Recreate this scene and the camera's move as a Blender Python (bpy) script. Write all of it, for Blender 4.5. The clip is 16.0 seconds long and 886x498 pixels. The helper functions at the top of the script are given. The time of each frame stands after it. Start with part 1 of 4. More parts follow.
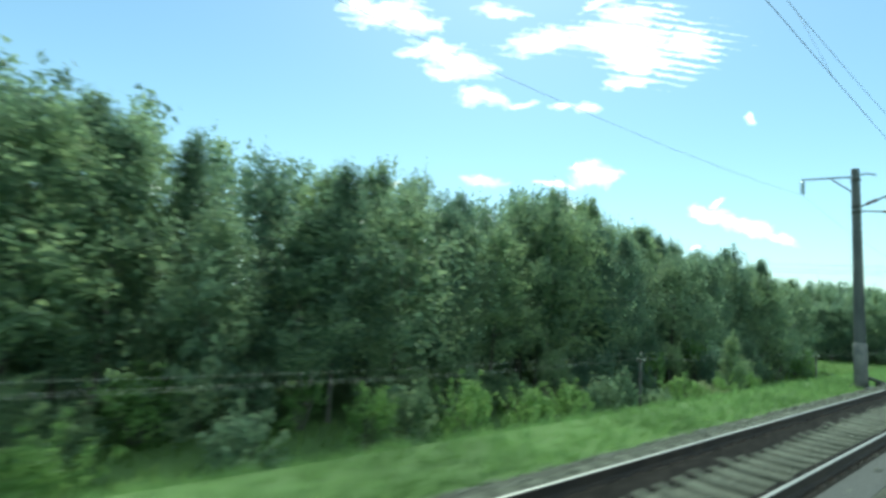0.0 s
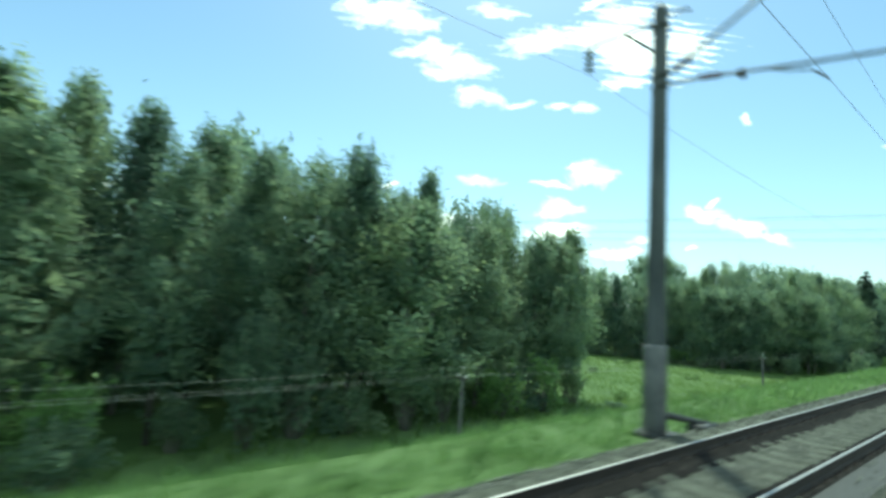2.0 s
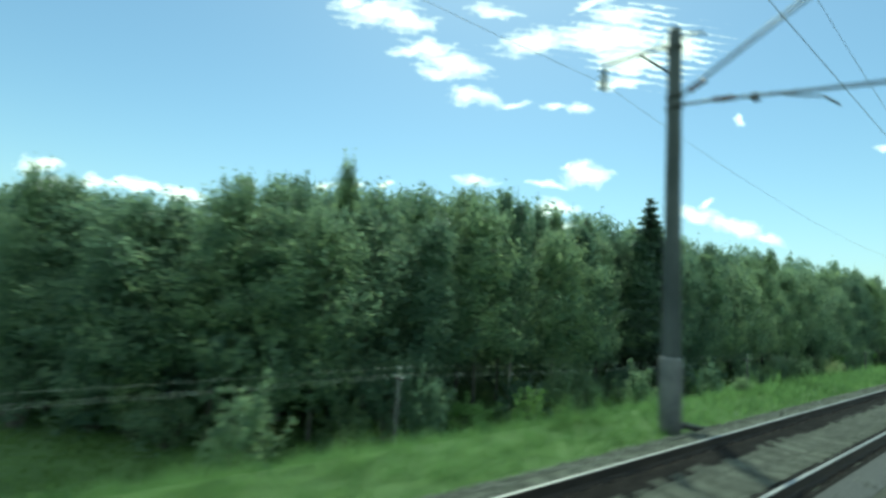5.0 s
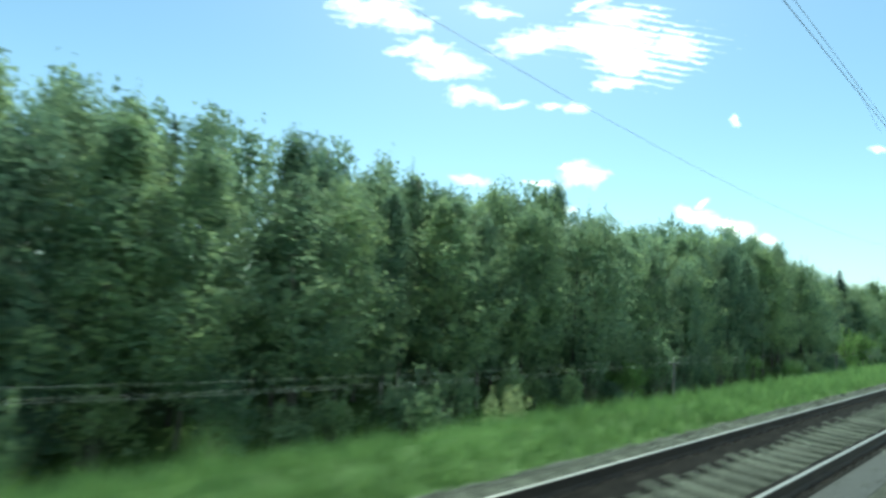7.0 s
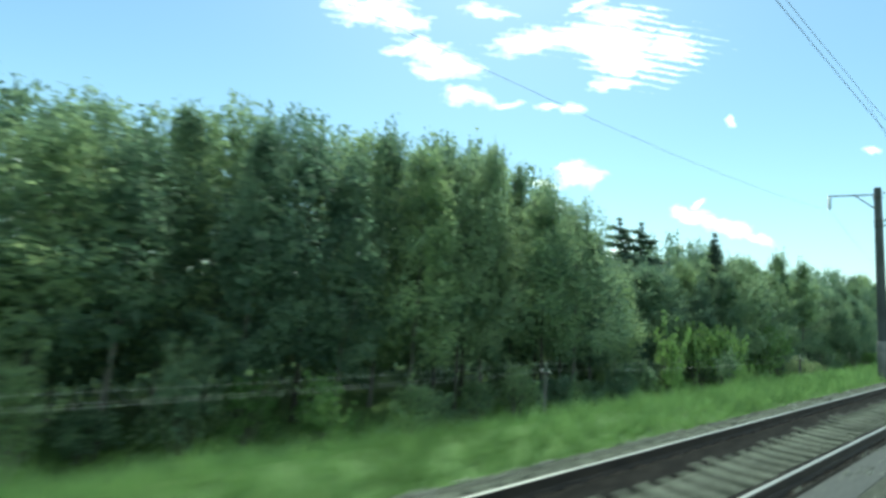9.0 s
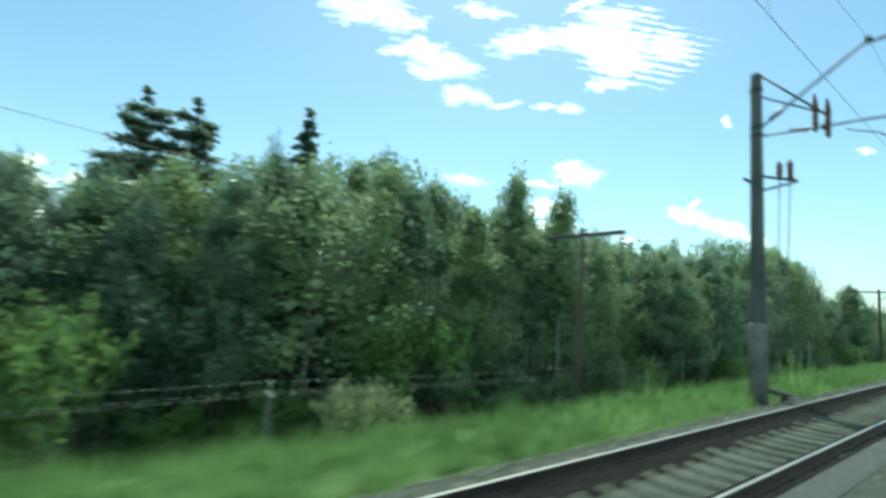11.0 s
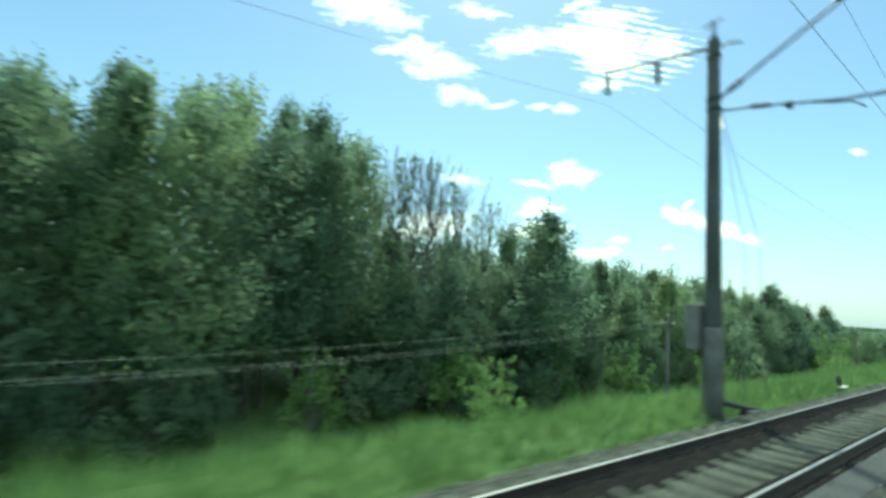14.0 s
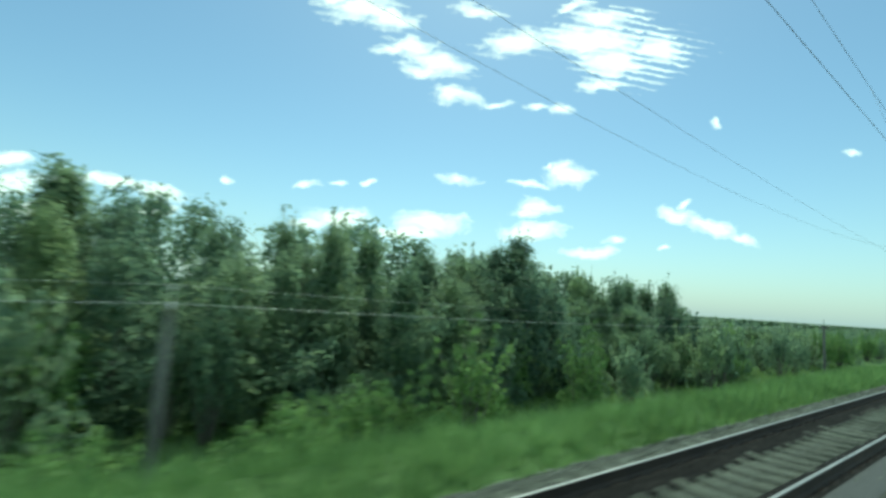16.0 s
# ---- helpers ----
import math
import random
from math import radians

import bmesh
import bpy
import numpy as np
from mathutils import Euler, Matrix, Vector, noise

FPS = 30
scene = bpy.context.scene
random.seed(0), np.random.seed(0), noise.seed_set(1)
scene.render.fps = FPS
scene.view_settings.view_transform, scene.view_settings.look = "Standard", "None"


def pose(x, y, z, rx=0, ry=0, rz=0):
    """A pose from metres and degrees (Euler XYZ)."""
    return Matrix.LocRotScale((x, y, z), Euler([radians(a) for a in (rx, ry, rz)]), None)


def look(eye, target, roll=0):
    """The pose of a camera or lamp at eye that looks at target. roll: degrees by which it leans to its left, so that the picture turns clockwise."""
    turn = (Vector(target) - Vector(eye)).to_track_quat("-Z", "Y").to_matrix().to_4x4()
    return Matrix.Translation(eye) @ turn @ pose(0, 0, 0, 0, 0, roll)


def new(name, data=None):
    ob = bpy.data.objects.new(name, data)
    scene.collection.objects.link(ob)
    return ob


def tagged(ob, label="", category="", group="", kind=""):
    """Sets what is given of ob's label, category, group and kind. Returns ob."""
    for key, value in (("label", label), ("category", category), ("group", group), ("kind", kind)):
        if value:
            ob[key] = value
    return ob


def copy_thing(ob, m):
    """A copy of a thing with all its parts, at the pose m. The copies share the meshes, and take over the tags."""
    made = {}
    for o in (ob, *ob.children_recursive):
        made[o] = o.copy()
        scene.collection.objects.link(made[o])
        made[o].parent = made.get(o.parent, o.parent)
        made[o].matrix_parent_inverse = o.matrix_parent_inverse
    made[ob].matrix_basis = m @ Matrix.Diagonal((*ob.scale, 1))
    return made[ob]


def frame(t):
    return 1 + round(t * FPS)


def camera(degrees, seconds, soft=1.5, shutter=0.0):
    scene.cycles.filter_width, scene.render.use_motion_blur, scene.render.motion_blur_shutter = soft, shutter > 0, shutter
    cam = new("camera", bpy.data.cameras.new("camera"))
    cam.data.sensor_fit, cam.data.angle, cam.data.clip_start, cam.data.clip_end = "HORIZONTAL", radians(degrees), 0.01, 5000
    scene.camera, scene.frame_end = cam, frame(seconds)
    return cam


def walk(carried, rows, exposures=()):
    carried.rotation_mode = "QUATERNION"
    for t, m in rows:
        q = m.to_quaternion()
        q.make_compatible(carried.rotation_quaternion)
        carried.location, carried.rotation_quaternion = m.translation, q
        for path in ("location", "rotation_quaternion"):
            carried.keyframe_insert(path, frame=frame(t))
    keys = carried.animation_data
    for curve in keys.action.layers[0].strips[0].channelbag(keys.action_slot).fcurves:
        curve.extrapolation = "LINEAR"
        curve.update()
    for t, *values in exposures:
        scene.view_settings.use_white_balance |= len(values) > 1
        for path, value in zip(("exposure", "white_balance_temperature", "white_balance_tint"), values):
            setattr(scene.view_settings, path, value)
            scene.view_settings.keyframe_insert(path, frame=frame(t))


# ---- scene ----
# ---- the railway's own coordinates: s along the track, d to the left of the
# camera's line, z above the rail head; the line bends slowly to the right ----
BEND = radians(3.2) / 566.0
SPEED = 35.4


def on_line(s, d, z):
    """World place of the point s metres along, d metres left, z metres up."""
    a = BEND * s
    return Vector((math.sin(a) / BEND + d * math.sin(a),
                   (math.cos(a) - 1.0) / BEND + d * math.cos(a), z))


def heading(s):
    return -BEND * s


def at_line(s, d, z, turn=0.0, size=1.0, tall=None):
    """Pose at track coordinates, with x along the track; turn in degrees."""
    return (Matrix.Translation(on_line(s, d, z))
            @ Matrix.Rotation(heading(s) + radians(turn), 4, "Z")
            @ Matrix.Diagonal((size, size, tall or size, 1)))


# ---- camera and its way ----
cam = camera(88.84, 16.0, soft=3.0, shutter=0.29)
EYE_Z, AIM, TILT, LEAN = 2.20, 53.8, 6.25, 3.9
# seconds, sideways and upward sway of the coach in metres
SWAY = [(0, 0, .03), (2, 0, .01), (3.5, 0, 0), (5, 0, .02), (8, -.03, .0), (10.3, -.12, -.08), (11, -.15, -.1), (13, -.15, -.1), (14, -.04, -.02), (14.5, 0, .02), (16, .03, .06)]


def sway(t, k):
    return float(np.interp(t, [r[0] for r in SWAY], [r[k] for r in SWAY]))


def eye_pose(t):
    s = SPEED * t
    eye = on_line(s, sway(t, 1), EYE_Z + sway(t, 2))
    h = heading(s) + radians(AIM)
    way = Vector((math.cos(h), math.sin(h), math.tan(radians(TILT))))
    return look(eye, eye + way, LEAN)


walk(cam, [(i * 0.5, eye_pose(i * 0.5)) for i in range(33)], [(0, .58, 6400, -21.5), (2.5, .56, 6400, -21), (3, .42, 6350, -22.5), (4, .17, 6320, -25), (5, .22, 6330, -25.5), (7.5, .6, 6400, -20.7), (10.5, .58, 6450, -20.2), (11, .5, 6380, -21.2), (14, .53, 6450, -22.5), (14.5, .46, 6450, -22), (15, .3, 6400, -23), (16, .08, 6320, -26.5)])

# ---- sun, sky and its clouds ----
SUN_AZ, SUN_EL = radians(46.5), radians(58.0)
sun = new("sun", bpy.data.lights.new("sun", "SUN"))
sun.data.energy, sun.data.angle, sun.data.color = 3.2, radians(0.55), (1.0, 0.95, 0.86)
sun.matrix_world = look((0, 0, 0), (-math.cos(SUN_EL) * math.cos(SUN_AZ), -math.cos(SUN_EL) * math.sin(SUN_AZ), -math.sin(SUN_EL)))

# clouds: right, up (tangents from the middle of the open sky), half width, half height, slope
HIGH_CLOUDS = [(.345, .462, .20, .05, -.02), (.19, .46, .13, .034, .12), (.40, .415, .11, .055, -.1), (.49, .45, .08, .04, -.12), (.37, .51, .10, .03, .05),
    (.37, .365, .06, .018, .05), (.31, .535, .06, .012, .1), (-.16, .525, .11, .036, -.05), (-.10, .505, .08, .032, -.2), (-.225, .545, .05, .018, 0),
    (.09, .527, .07, .018, -.1), (-.06, .445, .075, .03, -.12), (.005, .405, .085, .038, -.22), (-.10, .432, .055, .014, 0), (-.03, .392, .07, .02, -.2),
    (.045, .336, .082, .024, -.12), (.135, .32, .045, .010, -.05), (.225, .315, .04, .009, 0), (.275, .309, .042, .014, -.1)]
MIDDLE_CLOUDS = [(.295, .163, .078, .026, 0), (.275, .178, .045, .018, .1), (.20, .14, .06, .010, 0), (.25, .185, .02, .006, .2), (.05, .155, .055, .017, -.05),
    (.545, .075, .055, .026, -.1), (.615, .05, .085, .024, -.22), (.69, .022, .055, .013, -.25), (.225, .09, .06, .026, 0), (.205, .075, .05, .014, 0)]
LOW_CLOUDS = [(-.92, .19, .075, .024, -.05), (-.905, .14, .10, .034, 0), (-.70, .142, .13, .018, -.12), (-.60, .118, .085, .022, -.12), (-.63, .078, .085, .02, 0),
    (-.80, .155, .05, .02, 0), (-.88, .075, .10, .02, 0), (-.46, .147, .018, .012, 0), (-.285, .142, .04, .010, 0), (-.215, .148, .032, .008, .1), (-.15, .147, .018, .008, 0),
    (-.215, .068, .095, .03, 0), (-.27, .055, .07, .02, 0), (-.01, .055, .10, .034, -.05), (-.06, .035, .12, .02, 0), (.215, .038, .105, .024, 0), (.345, -.01, .085, .016, 0),
    (.40, .016, .035, .011, 0), (.52, 0, .025, .006, 0), (.622, .283, .012, .013, .4), (.95, .217, .03, .009, 0), (.565, .10, .022, .010, .3)]


def sky_world():
    world = bpy.data.worlds.new("sky")
    scene.world = world
    world.use_nodes = True
    nt = world.node_tree
    nt.nodes.clear()
    N, L = nt.nodes.new, nt.links.new
    out, bg = N("ShaderNodeOutputWorld"), N("ShaderNodeBackground")
    sky = N("ShaderNodeTexSky")
    sky.sky_type, sky.sun_disc = "NISHITA", False
    sky.sun_elevation, sky.sun_rotation = SUN_EL, math.pi / 2 - SUN_AZ
    sky.air_density, sky.dust_density, sky.ozone_density = 1.0, 0.42, 2.2

    def math_node(op, a, b=None, clamp=False):
        n = N("ShaderNodeMath")
        n.operation, n.use_clamp = op, clamp
        for i, v in enumerate((a, b)):
            if v is None:
                continue
            if isinstance(v, (int, float)):
                n.inputs[i].default_value = v
            else:
                L(v, n.inputs[i])
        return n.outputs[0]

    def vec_node(op, a, b=None):
        n = N("ShaderNodeVectorMath")
        n.operation = op
        for i, v in enumerate((a, b)):
            if v is None:
                continue
            if isinstance(v, tuple):
                n.inputs[i].default_value = v
            else:
                L(v, n.inputs[i])
        return n

    d = N("ShaderNodeTexCoord").outputs["Generated"]
    h = heading(283.0) + radians(AIM)
    p, r = radians(TILT), radians(LEAN)
    f = Vector((math.cos(h) * math.cos(p), math.sin(h) * math.cos(p), math.sin(p)))
    right = Vector((math.sin(h), -math.cos(h), 0))
    up = right.cross(f)
    right, up = right * math.cos(r) + up * math.sin(r), up * math.cos(r) - right * math.sin(r)
    depth = math_node("MAXIMUM", vec_node("DOT_PRODUCT", d, tuple(f)).outputs["Value"], 0.05)
    u = math_node("DIVIDE", vec_node("DOT_PRODUCT", d, tuple(right)).outputs["Value"], depth)
    v = math_node("DIVIDE", vec_node("DOT_PRODUCT", d, tuple(up)).outputs["Value"], depth)
    comb = N("ShaderNodeCombineXYZ")
    L(u, comb.inputs[0]), L(v, comb.inputs[1])
    place = comb.outputs[0]
    # ragged edges at two scales
    wob = N("ShaderNodeTexNoise")
    wob.inputs["Scale"].default_value, wob.inputs["Detail"].default_value = 16.0, 5.0
    L(place, wob.inputs["Vector"])
    shift = vec_node("MULTIPLY", vec_node("SUBTRACT", wob.outputs["Color"], (.5, .5, .5)).outputs[0], (.075, .05, 0)).outputs[0]
    place = vec_node("ADD", place, shift).outputs[0]
    total = None
    for cx, cy, w, hh, sl in HIGH_CLOUDS + MIDDLE_CLOUDS + LOW_CLOUDS:
        q = vec_node("SUBTRACT", place, (cx + .012, cy, 0)).outputs[0]
        m = N("ShaderNodeMapping")
        m.vector_type = "TEXTURE"
        m.inputs["Rotation"].default_value = (0, 0, math.atan(sl))
        m.inputs["Scale"].default_value = (w, hh, 1)
        L(q, m.inputs["Vector"])
        k = math_node("SUBTRACT", 1.0, vec_node("LENGTH", m.outputs[0]).outputs["Value"])
        total = k if total is None else math_node("MAXIMUM", total, k)
    fine = N("ShaderNodeTexNoise")
    fine.inputs["Scale"].default_value, fine.inputs["Detail"].default_value, fine.inputs["Roughness"].default_value = 22.0, 6.0, 0.6
    stretch = vec_node("MULTIPLY", place, (1.0, 2.2, 1.0)).outputs[0]
    L(stretch, fine.inputs["Vector"])
    # the high clouds are combed into fine ripples
    comb_wave = math_node("SINE", math_node("ADD", math_node("MULTIPLY", v, 400.0), math_node("ADD", math_node("MULTIPLY", u, 60.0), math_node("MULTIPLY", fine.outputs["Fac"], 9.0))))
    high = math_node("MULTIPLY", math_node("SUBTRACT", v, 0.30), 12.0, True)
    rightward = math_node("MULTIPLY", math_node("SUBTRACT", u, 0.22), 4.0, True)
    fringe = math_node("SUBTRACT", 1.0, math_node("MULTIPLY", total, 1.35, True), True)
    ripple = math_node("MULTIPLY", math_node("MULTIPLY", comb_wave, fringe), math_node("MULTIPLY", high, math_node("ADD", math_node("MULTIPLY", rightward, 0.62), 0.14)))
    dens = math_node("ADD", math_node("MULTIPLY", total, 1.45), math_node("MULTIPLY", math_node("SUBTRACT", fine.outputs["Fac"], 0.57), 1.9))
    dens = math_node("ADD", dens, ripple)
    # broken fair-weather clouds over the rest of the sky
    wide = N("ShaderNodeTexNoise")
    wide.inputs["Scale"].default_value, wide.inputs["Detail"].default_value = 3.2, 6.0
    L(d, wide.inputs["Vector"])
    other = math_node("MULTIPLY", math_node("SUBTRACT", wide.outputs["Fac"], 0.40), 3.5)
    behind = math_node("LESS_THAN", vec_node("DOT_PRODUCT", d, tuple(f)).outputs["Value"], 0.45)
    other = math_node("MULTIPLY", other, behind)
    cover = math_node("MULTIPLY", math_node("MAXIMUM", dens, other), 1.05, True)
    # a thin veil of pale haze near the horizon belongs to the air itself
    sep = N("ShaderNodeSeparateXYZ")
    L(d, sep.inputs[0])
    low = math_node("POWER", math_node("SUBTRACT", 1.0, math_node("MAXIMUM", sep.outputs[2], 0.0)), 9.0, True)
    veil = N("ShaderNodeMixRGB")
    L(math_node("MULTIPLY", low, 0.85), veil.inputs["Fac"])
    L(sky.outputs[0], veil.inputs["Color1"])
    veil.inputs["Color2"].default_value = HAZE
    mix = N("ShaderNodeMixRGB")
    L(math_node("MULTIPLY", cover, 0.92), mix.inputs["Fac"])
    L(veil.outputs[0], mix.inputs["Color1"])
    mix.inputs["Color2"].default_value = CLOUD_WHITE
    L(mix.outputs[0], bg.inputs["Color"])
    bg.inputs["Strength"].default_value = SKY_STRENGTH
    L(bg.outputs[0], out.inputs["Surface"])


SKY_STRENGTH = 0.14
CLOUD_WHITE = (9.6, 9.8, 9.8, 1)
HAZE = (3.0, 3.75, 4.5, 1)
sky_world()

# ---- materials ----
def surface(name, colours, scale=4.0, rough=0.8, metal=0.0, bump=0.3, grain=40.0, per_thing=0.0, per_island=0.0, through_light=0.0, stretch=(1, 1, 1), spec=0.4):
    """Noise-varied surface: two or three colours over a coarse and a fine noise, relief, and light passing through thin leaves."""
    m = bpy.data.materials.new(name)
    m.use_nodes = True
    nt = m.node_tree
    nt.nodes.clear()
    N, L = nt.nodes.new, nt.links.new
    out, bsdf = N("ShaderNodeOutputMaterial"), N("ShaderNodeBsdfPrincipled")
    co = N("ShaderNodeTexCoord").outputs["Object"]
    mp = N("ShaderNodeMapping")
    mp.inputs["Scale"].default_value = stretch
    L(co, mp.inputs["Vector"])
    a, b = N("ShaderNodeTexNoise"), N("ShaderNodeTexNoise")
    a.inputs["Scale"].default_value, a.inputs["Detail"].default_value = scale, 6
    b.inputs["Scale"].default_value, b.inputs["Detail"].default_value = grain, 4
    L(mp.outputs[0], a.inputs["Vector"]), L(mp.outputs[0], b.inputs["Vector"])
    add = N("ShaderNodeMath")
    add.operation = "MULTIPLY_ADD"
    L(b.outputs["Fac"], add.inputs[0])
    add.inputs[1].default_value = 0.45
    L(a.outputs["Fac"], add.inputs[2])
    sub = N("ShaderNodeMath")
    sub.operation = "SUBTRACT"
    L(add.outputs[0], sub.inputs[0])
    sub.inputs[1].default_value = 0.225
    fac = sub.outputs[0]
    for k, sock in ((per_thing, ("ShaderNodeObjectInfo", "Random")), (per_island, ("ShaderNodeNewGeometry", "Random Per Island"))):
        if k:
            info = N(sock[0])
            t = N("ShaderNodeMath")
            t.operation = "MULTIPLY_ADD"
            L(info.outputs[sock[1]], t.inputs[0])
            t.inputs[1].default_value = k
            L(fac, t.inputs[2])
            s2 = N("ShaderNodeMath")
            s2.operation = "SUBTRACT"
            L(t.outputs[0], s2.inputs[0])
            s2.inputs[1].default_value = k / 2
            fac = s2.outputs[0]
    ramp = N("ShaderNodeValToRGB")
    L(fac, ramp.inputs["Fac"])
    ramp.color_ramp.elements[0].position, ramp.color_ramp.elements[1].position = 0.28, 0.72
    for i, c in enumerate(colours[:2]):
        ramp.color_ramp.elements[i].color = (*c, 1)
    if len(colours) > 2:
        ramp.color_ramp.elements[1].color = (*colours[2], 1)
        e = ramp.color_ramp.elements.new(0.5)
        e.color = (*colours[1], 1)
    L(ramp.outputs[0], bsdf.inputs["Base Color"])
    bsdf.inputs["Roughness"].default_value, bsdf.inputs["Metallic"].default_value = rough, metal
    bsdf.inputs["Specular IOR Level"].default_value = spec
    if bump:
        bp = N("ShaderNodeBump")
        bp.inputs["Strength"].default_value, bp.inputs["Distance"].default_value = bump, 0.03
        L(fac, bp.inputs["Height"]), L(bp.outputs[0], bsdf.inputs["Normal"])
    if through_light:
        tr, mx = N("ShaderNodeBsdfTranslucent"), N("ShaderNodeMixShader")
        hue = N("ShaderNodeHueSaturation")
        hue.inputs["Hue"].default_value, hue.inputs["Value"].default_value = 0.485, 1.7
        L(ramp.outputs[0], hue.inputs["Color"]), L(hue.outputs[0], tr.inputs["Color"])
        mx.inputs[0].default_value = through_light
        L(bsdf.outputs[0], mx.inputs[1]), L(tr.outputs[0], mx.inputs[2])
        L(mx.outputs[0], out.inputs["Surface"])
    else:
        L(bsdf.outputs[0], out.inputs["Surface"])
    return m


M_LEAF = surface("birch_leaves", [(.092, .146, .106), (.16, .236, .146), (.228, .305, .16)], .35, .6, bump=0, per_thing=.36, per_island=.3, through_light=.58, spec=.2)
M_LEAF_DARK = surface("aspen_leaves", [(.084, .136, .106), (.14, .209, .143), (.196, .266, .156)], .35, .6, bump=0, per_thing=.36, per_island=.28, through_light=.56, spec=.2)
M_LEAF_LIGHT = surface("willow_leaves", [(.092, .17, .06), (.142, .248, .088), (.2, .325, .125)], .5, .55, bump=0, per_thing=.4, per_island=.4, through_light=.5, spec=.25)
M_LEAF_MID = surface("sallow_leaves", [(.085, .155, .055), (.135, .235, .085), (.195, .31, .115)], .5, .55, bump=0, per_thing=.4, per_island=.4, through_light=.45, spec=.25)
M_LEAF_SILVER = surface("silvery_willow_leaves", [(.15, .2, .1), (.23, .29, .15), (.33, .38, .22)], .5, .6, bump=0, per_thing=.3, per_island=.4, through_light=.35, spec=.3)
M_NEEDLE = surface("needles", [(.08, .122, .1), (.118, .172, .135), (.15, .21, .16)], .5, .65, bump=0, per_thing=.3, per_island=.35, through_light=.4, spec=.2)
M_BARK = surface("grey_bark", [(.055, .055, .048), (.11, .11, .098), (.175, .172, .158)], 3, .9, bump=.6, per_thing=.4, stretch=(1, 1, .35))
M_BIRCH_BARK = surface("birch_bark", [(.10, .09, .08), (.38, .36, .33), (.55, .53, .5)], 2.5, .75, bump=.4, per_thing=.3, stretch=(1, 1, 2.5))
M_GROUND = surface("meadow_ground", [(.06, .105, .035), (.08, .139, .044), (.1, .165, .055)], .22, .95, bump=.8, grain=5.0)
M_GRASS = surface("meadow_grass", [(.078, .14, .05), (.12, .218, .076), (.162, .272, .104)], .25, .7, bump=0, per_island=.4, through_light=.45, spec=.25)
M_WEED = surface("meadow_weeds", [(.09, .157, .052), (.12, .202, .066), (.155, .24, .084)], .25, .7, bump=0, per_island=.14, through_light=.5, spec=.15)
M_BALLAST = surface("ballast_bed", [(.022, .025, .019), (.045, .05, .039), (.085, .094, .074)], 9, .95, bump=1.0, grain=34)
M_PACKED = surface("packed_gravel", [(.045, .048, .049), (.062, .066, .067), (.082, .086, .087)], 20, .9, bump=.5, grain=60)
M_STONE = surface("ballast_stones", [(.064, .072, .06), (.118, .13, .112), (.195, .21, .185)], 5, .9, bump=.4, per_island=.7)
M_SLEEPER = surface("sleeper_concrete", [(.05, .058, .044), (.076, .086, .066), (.108, .12, .094)], 3, .85, bump=.35, grain=60, per_thing=.35, per_island=.3)
M_RAIL_SIDE = surface("rusty_rail_steel", [(.014, .013, .013), (.026, .023, .021), (.045, .036, .03)], 4, .8, .1, bump=.3)
M_RAIL_TOP = surface("polished_rail_steel", [(.2, .205, .205), (.28, .285, .28), (.36, .36, .355)], 3, .55, 1.0, bump=.05, stretch=(.1, 8, 1))
M_CONCRETE = surface("pole_concrete", [(.032, .04, .043), (.055, .066, .07), (.09, .102, .106)], 1.5, .85, bump=.3, grain=30, per_thing=.3, stretch=(1, 1, .3))
M_PALE_CONCRETE = surface("pale_base_concrete", [(.1, .108, .112), (.145, .153, .157), (.195, .2, .2)], 2.5, .85, bump=.3, grain=30, per_thing=.2)
M_STEEL = surface("galvanised_steel", [(.09, .1, .1), (.15, .16, .16), (.22, .23, .23)], 6, .55, .7, bump=.15)
M_DARK_STEEL = surface("dark_painted_steel", [(.03, .034, .035), (.05, .055, .056), (.08, .083, .08)], 6, .6, .4, bump=.15)
M_GLASS_INS = surface("insulator_glass", [(.09, .13, .1), (.16, .2, .15), (.26, .29, .2)], 12, .18, bump=0, through_light=.25)
M_BROWN_INS = surface("brown_porcelain", [(.06, .03, .02), (.1, .05, .03), (.14, .075, .045)], 12, .2, bump=0)
M_WIRE = surface("wire_copper_grey", [(.13, .135, .14), (.19, .195, .2), (.25, .255, .255)], 2, .6, .2, bump=0)
M_BRIGHT_WIRE = surface("telegraph_wire_steel", [(.5, .52, .53), (.6, .62, .63), (.7, .7, .7)], 2, .5, .1, bump=0)
M_WOOD = surface("weathered_wood", [(.045, .04, .035), (.075, .068, .06), (.12, .11, .095)], 2, .9, bump=.5, stretch=(1, 1, .15))
M_WHITE = surface("chalky_white_paint", [(.6, .6, .58), (.72, .72, .7), (.8, .8, .78)], 5, .7, bump=.1)
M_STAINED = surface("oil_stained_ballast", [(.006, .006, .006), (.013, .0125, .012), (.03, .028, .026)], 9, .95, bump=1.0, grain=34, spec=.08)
M_OLD_POLE = surface("old_grey_pole", [(.08, .083, .083), (.125, .13, .128), (.175, .18, .175)], 2, .85, bump=.3, stretch=(1, 1, .2))

# ---- mesh helpers ----
def mesh_of(name, verts, faces, mats, slots=None, smooth=False):
    me = bpy.data.meshes.new(name)
    me.from_pydata([tuple(v) for v in verts], [], faces)
    for m in mats if isinstance(mats, (list, tuple)) else [mats]:
        me.materials.append(m)
    if slots is not None:
        me.polygons.foreach_set("material_index", slots)
    if smooth:
        me.polygons.foreach_set("use_smooth", [True] * len(faces))
    me.update()
    return me


